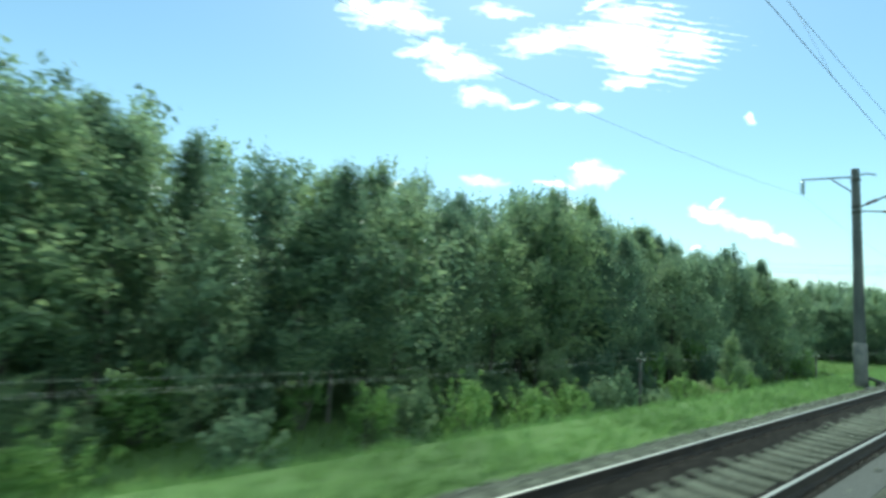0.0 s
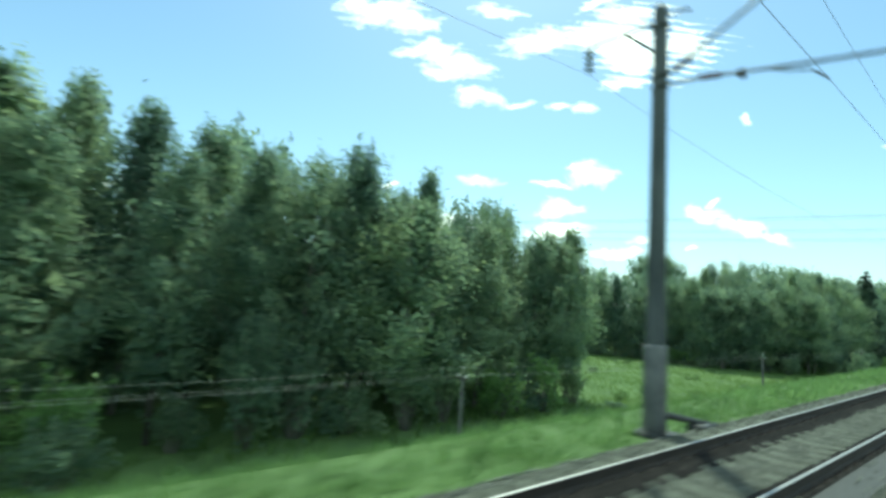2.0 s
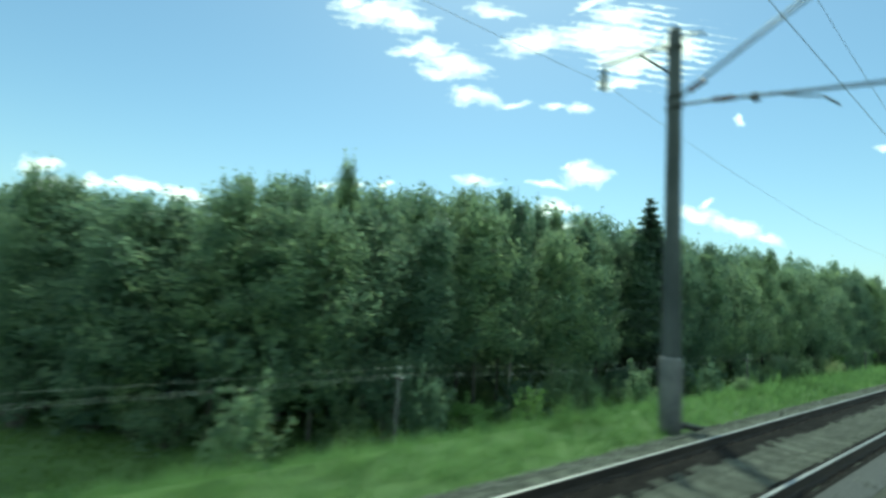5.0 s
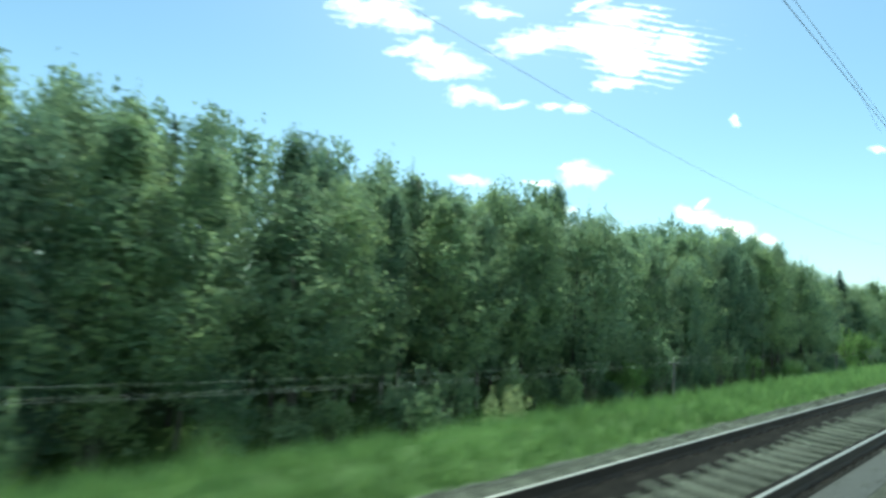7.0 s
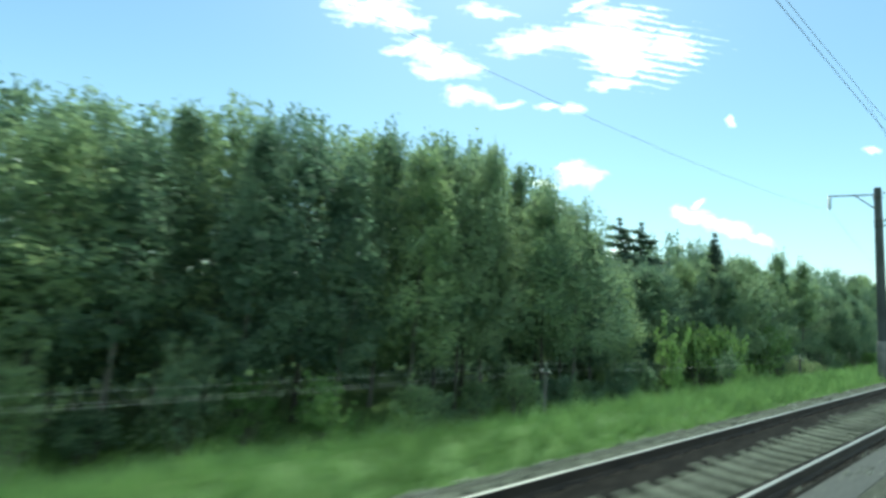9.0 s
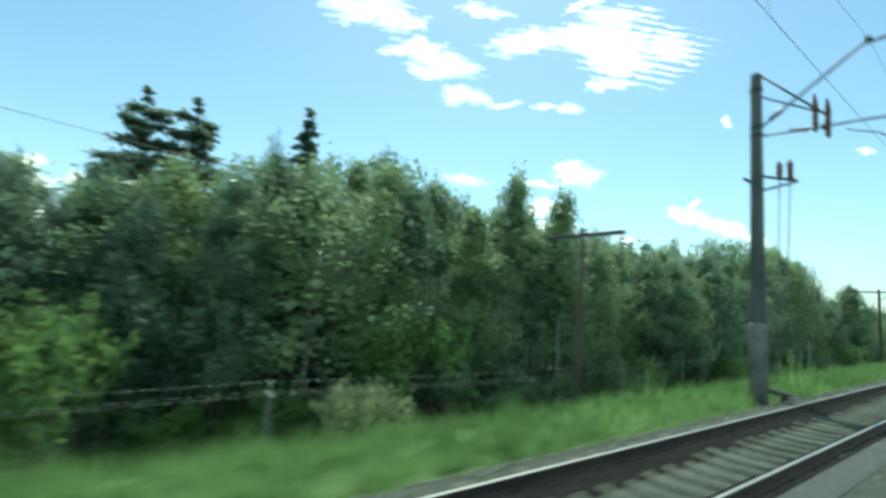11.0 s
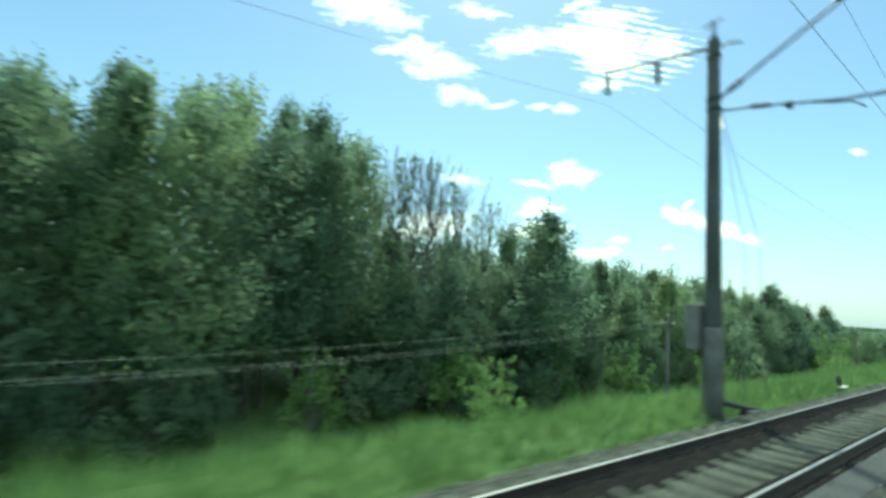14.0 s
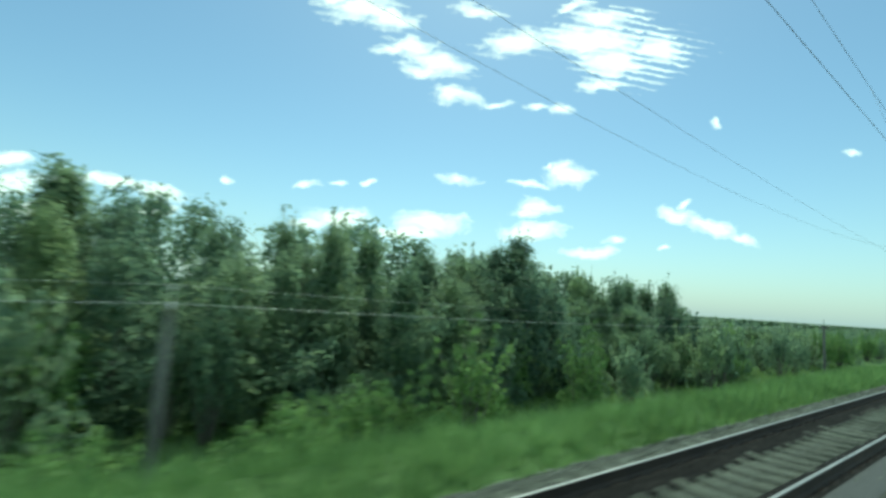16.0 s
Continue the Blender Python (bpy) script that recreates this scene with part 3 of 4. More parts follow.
POPLAR = broadleaf("poplar_tree", "slender poplar with a tufted top rising above the wood", 20, 1.35, .42, 110, 44, .11, M_LEAF, M_BARK, .15, .0)
BARE = bare_tree("bare_birch_tree", "half-bare grey birch with thin upright branches", 20)
BUSHES = [bush("bush", "leafy dark green bush at the foot of the wood", 3.2, 1.7, 240, .12, M_LEAF),
          bush("bush", "leafy dark green bush at the foot of the wood", 2.6, 2.0, 200, .12, M_LEAF_DARK),
          bush("willow_bush", "bright yellow-green willow bush in the sun", 3.2, 1.6, 280, .11, M_LEAF_LIGHT),
          bush("willow_bush", "bright yellow-green willow bush in the sun", 2.6, 1.9, 230, .11, M_LEAF_LIGHT),
          bush("silver_willow_bush", "pale silvery willow bush beside the embankment", 2.8, 1.9, 230, .11, M_LEAF_SILVER),
          bush("bush", "fresh green leafy bush on the embankment slope", 3.2, 1.7, 260, .115, M_LEAF_MID),
          bush("bush", "fresh green leafy bush on the embankment slope", 2.7, 2.0, 230, .115, M_LEAF_MID)]
for root in KINDS + LOW_KINDS + [PINE, SPRUCE, POPLAR, BARE] + BUSHES:
    root["used"] = 0


def plant(kind, s, d, top=None, width=1.0, height=None, group="trees of the wood"):
    """Stand a tree or bush at a place on the ground, with its top at the given level."""
    z = ground_z(s, d) - .1
    full = 3.0 if kind in BUSHES else 12.0 if kind in LOW_KINDS else 20.0
    tall = (top - z if top is not None else height) / full
    m = (Matrix.Translation(on_line(s, d, z)) @ Matrix.Rotation(RNG.random() * 6.283, 4, "Z") @ Matrix.Diagonal((width, width, tall, 1)))
    if not kind["used"]:
        kind["used"] = 1
        kind.matrix_basis = m
        return tagged(kind, group=group)
    return tagged(copy_thing(kind, m @ Matrix.Diagonal((1 / kind.scale.x, 1 / kind.scale.y, 1 / kind.scale.z, 1))), group=group)


# the wood's front: single trees; the woods behind are one mass
def sight_top(s, d):
    """Tree tops grow with the distance from the line, so that the rows end at one level against the sky."""
    return min(2.2 + (along(TOPS, s - (d - 38) * .6) - 2.2) * (d / 38), along(TOPS, s) + 6)


def wood_edge(s):
    return 31.0 + 1.6 * noise.noise((s * .06, 7.1, 0)) - (2.5 if 335 < s < 367 else 0) + (4 if 373 < s < 392 else 0)


front, back = [], []
for s in np.arange(-26, 690, 4.5):
    for row in range(3):
        ss, d = s + RNG.uniform(-1.6, 1.6), wood_edge(s) + (1.0, 6.2, 12.0)[row] + RNG.uniform(-1.4, 1.4)
        if in_field(ss, d) or (ss > 640 and row == 0):
            continue
        top = sight_top(ss, d) + RNG.uniform(-.5, .8) - (2.6 * RNG.random() if row == 0 else 0)
        (front if row < 2 else back).append((ss, d, top))
# the slanting edge behind the clearing
for d in np.arange(34, 131, 3.7):
    edge = field_edge(d)
    front.append((edge + 2 + RNG.uniform(-1, 1), d, float(np.interp(d, [34, 42, 50, 60, 72, 90, 110], [9.4, 8.7, 9.6, 10.2, 11.5, 11.9, 13])) + RNG.uniform(-2.6, .9)))
    for gap, more in ((6, .6), (11, 1.2), (16, 2.2)):
        back.append((edge + gap + RNG.uniform(-1, 1), d + 1, float(np.interp(d, [34, 42, 50, 60, 72, 90, 110], [9.2, 8.6, 9.6, 10.2, 11.5, 11.9, 13])) + more * (d > 52) + RNG.uniform(-1, .5)))
for s in np.arange(80, 140, 4.2):
    front.append((s + RNG.uniform(-1, 1), 135 + RNG.uniform(-2, 2), 12.2 + 2.6 * RNG.random()))
for s, d, top in front:
    top = max(top, ground_z(s, d) + 2.5)
    family = KINDS if top - ground_z(s, d) > 15.5 else LOW_KINDS
    kind = family[int(RNG.integers(len(family)))]
    plant(kind, s, d, top, .95 + .4 * RNG.random())

# single trees that stand out
TREES_FIRST_WOOD = [(POPLAR, 64.4, 38, 15.6, 1.8), (KINDS[1], 42.2, 36, 16.9, .9), (KINDS[6], 45.6, 37.5, 17.3, .9), (KINDS[3], 50.2, 36, 16.9, .8),
    (KINDS[7], 38.2, 37, 14.8, 1), (KINDS[3], 112.8, 32.8, 11.2, 1.25), (KINDS[1], 109.6, 33.4, 10.6, 1.1), (KINDS[5], 110.8, 36.5, 10.8, 1.1),
    (KINDS[3], 91.5, 31, 12.9, .95), (KINDS[6], 87, 34.2, 14.7, 1.4), (LOW_KINDS[0], 56.3, 21.8, .7, .62)]
TREES_CLEARING = [(POPLAR, 192.4, 35.5, 14.0, 1.0), (KINDS[4], 172, 47, 10.8, .8), (KINDS[2], 190, 46, 13.6, 1), (KINDS[6], 194, 53, 15.8, 1.1),
    (KINDS[7], 198, 51, 15.8, 1.1), (KINDS[0], 206, 51, 15.8, 1.1), (KINDS[3], 188, 52, 14, 1), (SPRUCE, 232.6, 31.3, 17.2, 1.7),
    (SPRUCE, 236.0, 33, 16.2, 1.7), (KINDS[5], 206, 44, 15.2, 1.0)]
TREES_LONG_WOOD = [(SPRUCE, 247.5, 41, 15.8, 1.0), (SPRUCE, 250.8, 42, 15.2, .95), (KINDS[8], 357, 38, 18.8, 1), (KINDS[2], 275, 38, 14.4, .9),
    (POPLAR, 286.5, 39, 16.2, 1.2), (POPLAR, 292, 40, 17.8, 1.2)]
TREES_PINES = [(PINE, 390.4, 46, 18.4, 1.2), (PINE, 394.0, 44, 17.9, 1.15), (SPRUCE, 400.8, 34.7, 16.6, 1.2), (KINDS[5], 399.2, 36.5, 14.4, .6),
    (POPLAR, 421.6, 32, 15.9, 1.5), (POPLAR, 425.8, 29.5, 14.5, 1.35), (KINDS[7], 457, 36, 11, 1.1)]
TREES_BIRCHES = [(POPLAR, 601.2, 34, 9.9, 1.5), (POPLAR, 598.4, 34, 8.3, 1.3), (BARE, 518.2, 36, 16.6, 1.0), (BARE, 520.3, 36.5, 16.8, 1.0),
    (BARE, 523.7, 36, 15.2, .9), (BARE, 527.2, 36, 13.9, .8), (BARE, 516.6, 37, 16.8, 1.0), (KINDS[1], 530.0, 29.7, 12.0, 1.5),
    (KINDS[4], 531.6, 37, 11.6, .8)]
for kind, s, d, top, w in TREES_FIRST_WOOD + TREES_CLEARING + TREES_LONG_WOOD + TREES_PINES + TREES_BIRCHES:
    plant(kind, s, d, top, w, group="single trees of the wood")

# shrubs: dark and light ones in the shade of the wood's edge, and the sunlit ones on the slope
DARK, LIME, PALE, FRESH = BUSHES[:2], BUSHES[2:4], BUSHES[4:5], BUSHES[5:]
BUSHES_FIRST_WOOD = [(LIME, -1, 20.5, -2.2), (DARK, 6, 23, -3.0), (LIME, 12.6, 22.9, -2.2), (DARK, 15, 23.4, -2.0),
    (LIME, 18.6, 21.8, -1.6), (LIME, 23.9, 21.6, -2.7), (LIME, 29, 22.4, -2.8), (DARK, 35, 21.5, -2.6), (DARK, 33, 22, -2.3),
    (DARK, 40, 21.4, -4.6), (LIME, 45.0, 21.5, -2.8), (PALE, 49.6, 21.2, -3.8), (LIME, 53.8, 21.5, -3.2),
    (LIME, 58.6, 21.4, -3.0), (DARK, 58.2, 24.4, 0.0), (LIME, 62, 28, 0.2),
    (DARK, 41.5, 22.5, -4.2), (DARK, 64, 27, -2.6), (DARK, 70, 26, -3.4)]
BUSHES_CLEARING = [(DARK, 224, 20, -2.1), (DARK, 215, 22, -2.5), (LIME, 201, 22, -2.8), (DARK, 183, 23, -2.4),
    (DARK, 194, 24, -2.6), (LIME, 190, 46, -1.9), (LIME, 179, 38, -2.6)]
BUSHES_LONG_WOOD = [(PALE, 269.2, 21.4, -2.3), (FRESH, 293.8, 27.6, -2.3), (DARK, 282, 26, -3.4), (DARK, 265, 24, -3.4),
    (DARK, 298, 27, -0.3), (LIME, 329, 23.4, -2.7), (DARK, 310, 27, -3.2), (DARK, 245, 25, -3.0)]
BUSHES_PINES = [(FRESH, 371.6, 27, 1.2), (LIME, 375, 20, -2.3), (DARK, 380, 24, -1.8), (FRESH, 385, 30, 2.0),
    (FRESH, 388, 28, 1.8), (PALE, 400.5, 22.4, -1.7), (PALE, 402.9, 23, -2.1), (LIME, 410.8, 30, 1.5),
    (LIME, 406.4, 30, 4.6), (LIME, 413, 30, 1.9)]
BUSHES_LOW_WOOD = [(LIME, 446.8, 16, -1.3), (LIME, 449.2, 16, -2.0), (LIME, 483, 28, -2.6), (LIME, 532, 22, -0.9),
    (LIME, 543, 20, -1.2), (LIME, 544.7, 20.4, -1.3), (LIME, 513, 18, -1.5), (LIME, 572.6, 17, -1.2),
    (LIME, 576, 18, -0.9), (LIME, 578.5, 18, -1.4), (LIME, 584.8, 21.4, 0.4), (LIME, 595.8, 21.4, 0.4),
    (LIME, 566, 16, -1.6), (DARK, 563, 26, 3.2), (LIME, 570.5, 16, -2.2), (DARK, 606, 24, 0.3)]
for family, s, d, top in BUSHES_FIRST_WOOD + BUSHES_CLEARING + BUSHES_LONG_WOOD + BUSHES_PINES + BUSHES_LOW_WOOD:
    family = FRESH if family is LIME and s > 430 else family
    plant(family[int(RNG.integers(len(family)))], s, d, top, (1.0 + .35 * RNG.random()) * max(1, (top - ground_z(s, d)) / 5.5), group="bushes along the wood")
for s in np.arange(-12, 640, 3.9):
    ss = s + RNG.uniform(-1.4, 1.4)
    d = wood_edge(ss) - 1.6 + RNG.uniform(-1.6, 1.2)
    if not in_field(ss, d):
        family = DARK if RNG.random() > .26 else LIME if ss < 430 else FRESH
        plant(family[int(RNG.integers(2))], ss, d, height=3.0 + 4.6 * RNG.random() ** 1.6, width=1.15 + .6 * RNG.random(), group="bushes along the wood")
for s in np.arange(622, 800, 3.4):
    family = FRESH if RNG.random() < .4 else DARK
    plant(family[int(RNG.integers(2))], s + RNG.uniform(-1, 1), 27 + RNG.uniform(-3, 3) + (s - 622) * .05, top=-.3 + 1.5 * RNG.random(), width=1.3 + .5 * RNG.random(), group="bushes along the wood")
for d in np.arange(33, 131, 2.9):
    edge = field_edge(d)
    family = LIME if RNG.random() < .2 else DARK
    plant(family[int(RNG.integers(2))], edge - .6 + RNG.uniform(-1.5, 1.4), d, height=2.4 + 3.2 * RNG.random(), width=1.3 + .6 * RNG.random(), group="bushes along the wood")
# low clumps of weeds scattered over the clearing
for i in range(64):
    s, d = RNG.uniform(112, 182), 14 + RNG.random() ** 1.4 * 100
    if d < 24 or in_field(s + 4, d):
        plant((DARK + FRESH)[int(RNG.integers(4))], s, d, height=.5 + .9 * RNG.random() ** 2, width=.35 + .5 * RNG.random(), group="weed clumps in the clearing")
plant(DARK[1], 458.4, 6.9, top=.3, width=.34, group="weeds on the verge")
plant(DARK[0], 196.5, 7.2, top=.1, width=.3, group="weeds on the verge")

# the mass of the wood behind its front
def woods():
    spots = list(back) + [(148, 150, 17.5), (151, 151, 19), (154, 149, 18)]
    # a rounded stand of taller trees behind the clearing's corner
    for s in np.arange(198.5, 219, 2.1):
        spots += [(s, d + RNG.uniform(-1.5, 1.5), 20.6 - .028 * (s - 207.5) ** 2 + RNG.uniform(-.7, .5)) for d in (73, 77)]
    for s in np.arange(-60, 900, 6.2):
        for d in (49.5, 57):
            ss, q = s + RNG.uniform(-2.4, 2.4), d + RNG.uniform(-2.5, 2.5)
            if not in_field(ss, q) and not (in_field(ss, 60) and d < 50):
                spots.append((ss, q, sight_top(ss, q) + RNG.uniform(-2.6, .3)))
    for s in np.arange(64, 226, 5.6):
        for d in (100, 124, 138, 143, 150):
            ss, q = s + RNG.uniform(-3, 3), d + RNG.uniform(-3, 3)
            if not in_field(ss, q) and not (q < 137 and 90 < ss < 140):
                spots.append((ss, q, 11.5 + 3.2 * RNG.random()))
    for s in np.arange(76, 152, 3.1):
        spots += [(s + RNG.uniform(-1.5, 1.5), d + RNG.uniform(-2, 2), 9.5 + 3.6 * RNG.random()) for d in (141, 147)]
    distant = []
    for s in np.arange(640, 2100, 15):
        for d in (60, 110, 190, 300, 470):
            distant.append((s + RNG.uniform(-7, 7), d + RNG.uniform(-20, 20) + (s - 640) * .12, .9 + 1.3 * RNG.random()))
    fine, coarse = [], []
    for i in range(6):
        w, spire = (3.4, 2.9, 3.8, 3.0, 2.6, 3.3)[i], (.2, .4, .1, .3, .5, .25)[i]
        for made, sprays, per, size in ((fine, 104, 9, .2), (coarse, 24, 7, .5)):
            c, n, sz = broadleaf_sprays(20, w, .12, sprays, per, size, spire)
            c[:, 2] *= 20 / np.sort(c[:, 2])[-6]
            made.append(leaf_arrays(c, n, sz)[0])
    vs = []
    for i, (s, d, top) in enumerate(spots + distant):
        v = (fine if i < len(spots) else coarse)[i % 6]
        z = terrain_z(s, d)
        a = RNG.random() * 6.283
        k, w = max(.2, (top - z) / 20), .95 + .35 * RNG.random()
        p = on_line(s, d, z)
        x = (v[:, 0] * math.cos(a) - v[:, 1] * math.sin(a)) * w + p.x
        y = (v[:, 0] * math.sin(a) + v[:, 1] * math.cos(a)) * w + p.y
        vs.append(np.stack([x, y, v[:, 2] * k + p.z], 1))
    # undergrowth that closes the view between the trunks
    low = []
    for i in range(4):
        c, n, sz = lobes_to_leaves([(RNG.normal() * 1.5, RNG.normal() * 1.5, 1 + 3.2 * RNG.random(), 1.3, 1.1) for k in range(8)], 16, .42)
        low.append(leaf_arrays(c, n, sz)[0])
    for s in np.arange(-30, 650, 3.6):
        for d in (40.5, 45.5, 51.5):
            ss, q = s + RNG.uniform(-1.6, 1.6), d + RNG.uniform(-1.6, 1.6)
            if not in_field(ss, q):
                p = on_line(ss, q, ground_z(ss, q))
                vs.append(low[int(RNG.integers(4))] * (1, 1, 1.0 + .7 * RNG.random()) + np.array(p[:]))
    thick = [(s, d) for s in np.arange(78, 146, 2.7) for d in (133, 138)]
    for d in np.arange(33, 131, 2.6):
        edge = field_edge(d)
        thick += [(edge + 3.2, d), (edge + 7, d + .8)]
    for s, d in thick:
        s, d = s + RNG.uniform(-1.2, 1.2), d + RNG.uniform(-1.2, 1.2)
        vs.append(low[int(RNG.integers(4))] * (1.1, 1.1, 1.0 + .5 * RNG.random()) + np.array(on_line(s, d, ground_z(s, d))[:]))
    v = np.concatenate(vs)
    tagged(new("far_woods", mesh_fast("far_woods", v, np.arange(len(v)).reshape(-1, 3), 3, M_LEAF_DARK)), "mass of dark green trees deeper in the wood", "woods", kind="stuff")


woods()


# ---- grass and weeds ----
def blades(name, label, count, s0, s1, place_d, height, wide, mat, leaves=4):
    """Tufts of bent grass blades, one triangle each, in one mesh."""
    s = RNG.uniform(s0, s1, count)
    d = place_d(count)
    base = np.array([on_line(a, b, ground_z(a, b) - .03)[:] for a, b in zip(s, d)])
    h = height(s, d) * (.6 + .6 * RNG.random(count))
    vs = []
    for k in range(leaves):
        a = RNG.random(count) * 6.283
        side = np.stack([np.cos(a), np.sin(a), 0 * a], 1)
        lean = np.stack([-np.sin(a), np.cos(a), 0 * a], 1) * (h * RNG.uniform(.1, .6, count))[:, None]
        lean = lean + RNG.normal(size=(count, 3)) * (.08, .08, 0)
        off = RNG.normal(size=(count, 3)) * (.11, .11, 0)
        w = (wide * (.6 + .8 * RNG.random(count)))[:, None]
        b0 = base + off
        vs.append(np.stack([b0 - side * w, b0 + side * w, b0 + lean + np.stack([0 * h, 0 * h, h * (.75 + .4 * RNG.random(count))], 1)], 1))
    v = np.concatenate(vs).reshape(-1, 3)
    return tagged(new(name, mesh_fast(name, v, np.arange(len(v)).reshape(-1, 3), 3, mat)), label, "grass", kind="stuff")


def verge_height(s, d):
    return np.interp(s, [0, 100, 210, 260, 420, 560, 700], [.28, .28, .34, .48, .46, .58, .6]) * np.interp(d, [5.2, 5.7, 8, 20], [.4, 1, 1, .8])


blades("verge_grass", "tall bright green grass along the edge of the embankment", 84000, -6, 700, lambda n: 5.2 + RNG.random(n) ** 1.3 * 6.8, verge_height, .022, M_GRASS, 5)
blades("crest_weeds", "tall uneven grass and weeds on the crest of the embankment", 9000, 176, 690, lambda n: 6.6 + RNG.random(n) * 4.2, lambda s, d: .5 + .3 * np.sin(s * .9 + d) * np.sin(s * .37) + .25 * np.sin(s * 2.3), .026, M_GRASS, 5)
blades("slope_grass", "green grass and weeds on the embankment slope", 18000, -6, 690, lambda n: 10.5 + RNG.random(n) * 20, lambda s, d: np.interp(d, [9, 16, 24, 31], [.4, .5, .7, .9]), .05, M_WEED, 4)
blades("meadow_tufts", "rough green grass tufts of the clearing", 62000, 96, 196, lambda n: 12 + RNG.random(n) ** 1.2 * 118, lambda s, d: .3 + .12 * np.sin(s * .7) * np.sin(d * .5), .04, M_WEED, 3)

# ---- the overhead line ----
POLE_D = 5.5


def discs(shape, at, count, r=.125, step=.17):
    """A hanging string of insulator discs from the point at downwards."""
    x, y, z = at
    shape.tube([(x, y, z), (x, y, z - step * count - .12)], .02, 6)
    for i in range(count):
        z1 = z - .12 - i * step
        shape.lathe([(.03, .03), (r * .55, .01), (r, -.04), (r * .9, -.06), (.03, -.05)], (x, y, z1), 12)
    return shape


def rod(pts, r, name="rod", mat=None, sides=8):
    return Shape().tube(pts, r, sides).mesh(name, mat or M_STEEL, True)


def messenger_z(kind):
    """Level of the slanting strut where it carries the messenger wire."""
    rise, knee = {"switch": (9.70, -2.65), "long": (9.70, -2.05), "stayed": (9.60, -2.95), "mast": (9.82, -3.55), "reach": (9.8, -4.0)}.get(kind, (8.98, -2.65))
    return 7.88 + (rise - 7.88) * min(1.0, 2.68 / (-knee - .12)) + .04


def catenary_pole(kind, label):
    """Concrete overhead-line pole; local y is away from the track, z is level above the rail head."""
    root = tagged(new("catenary_pole"), label, "pole", "overhead line poles")
    top = 11.05 if kind == "tall" else 9.75
    high = top - 10.4 if kind == "tall" else 0
    part("shaft", Shape().lathe([(.225, -1.5), (.215, 1.4), (.155, top - .03), (.14, top)], sides=20).mesh("shaft", M_CONCRETE, True), root)
    part("base_sleeve", Shape().lathe([(.25, -1.5), (.25, 1.42), (.225, 1.5)], sides=20).mesh("base_sleeve", M_PALE_CONCRETE, True), root, "pale grey concrete base sleeve")
    part("foundation_beam", Shape().tube([(.1, -.2, -.02), (2.0, -.75, -.4)], .075, 8).box((.75, -.75, -.6), (1.25, -.35, -.22), .03).box((-.4, -.4, -.62), (.5, .35, -.42), .03).mesh("foundation_beam", M_DARK_STEEL), root, "dark steel pipe and box at the foot", Matrix.Translation((0, 0, -.5 if kind == "switch" else -.4 if kind == "stayed" else 0)))
    for z in (7.62, 7.9, 9.2 + high):
        part("band", Shape().lathe([(.185, z - .05), (.195, z - .04), (.195, z + .04), (.185, z + .05)], sides=16).mesh("band", M_DARK_STEEL, True), root)
    part("earth_wire", rod([(.18, .12, -.5), (.17, .1, 4), (.14, .09, 7.6)], .012, "earth_wire", M_WIRE, 4), root)
    steep, far = kind in ("switch", "long", "stayed"), kind in ("reach", "mast", "long", "stayed")
    rise = 9.60 if kind == "stayed" else 9.70 if steep else 9.82 if kind == "mast" else 8.98
    knee = -2.05 if kind == "long" else -2.95 if kind == "stayed" else -3.55 if kind == "mast" else -2.65
    strut = part("cantilever_strut", rod([(0, -.12, 7.88), (0, knee + .06, rise - .07), (0, knee - .06, rise - .01), (0, -3.1 if kind == "long" else -4.0 if kind == "stayed" else -4.4 if kind == "mast" else -3.9, rise)] if kind != "reach" else [(0, -.12, 7.88), (0, -2.0, 8.83), (0, -4.0, 9.8)], .045, "cantilever_strut", M_STEEL), root)
    part("strut_insulator", Shape().lathe([(.06, -.22), (.085, -.12), (.06, -.1), (.085, 0), (.06, .02), (.085, .12), (.06, .22)]).mesh("strut_insulator", M_BROWN_INS), strut, "brown ribbed insulator",
         Matrix.Translation((0, -.55, 7.88 + .43 * (rise - 7.9) / (-knee - .12))) @ Matrix.Rotation(math.atan2(-knee - .12, rise - 7.9), 4, "X"))
    down = .3 if kind == "bare" else .15 if kind in ("stayed", "tall") else 0
    tube = part("cantilever_tube", rod([(0, -.12, 7.58 - down), (0, -1.0, 7.52 - down), (0, -2.8, 7.42), (0, -4.3, 7.3)] if kind in ("mast", "switch") else [(0, -.12, 7.68 - (0 if kind == "tall" else down)), (0, -1.0, 7.55 - down), (0, -2.8, 7.16 - down - (.08 if kind == "tall" else 0))] + ([(0, -4.3, 6.86)] if far else []), .038, "cantilever_tube", M_STEEL), root)
    ribs = Shape().lathe([(.045, -.24), (.075, -.2), (.05, -.14), (.075, -.08), (.05, -.02), (.075, .04), (.05, .1), (.075, .16), (.045, .24)]).mesh("tube_insulator", M_BROWN_INS)
    part("tube_insulator", ribs, tube, "brown ribbed insulator", Matrix.Translation((0, -1.15, 7.52 - down)) @ Matrix.Rotation(radians(101), 4, "X"))
    part("clamp", Shape().box((-.05, -.07, -.1), (.05, .07, .08), .02).mesh("clamp", M_DARK_STEEL), tube, "", Matrix.Translation((0, -1.78, (7.47 if kind in ("mast", "switch") else 7.36) - down)))
    part("registration_arm", rod([(0, -2.25, 7.26 - down), (0, -2.55, 7.12 - down * .7), (0, -2.95, 6.98 - down * .4), (0, -3.2, 6.72)], .022, "registration_arm", M_STEEL), root)
    if kind == "long":
        part("hanger", rod([(0, -2.72, 9.68), (0, -2.7, 7.18)], .016, "hanger", M_STEEL, 6), root)
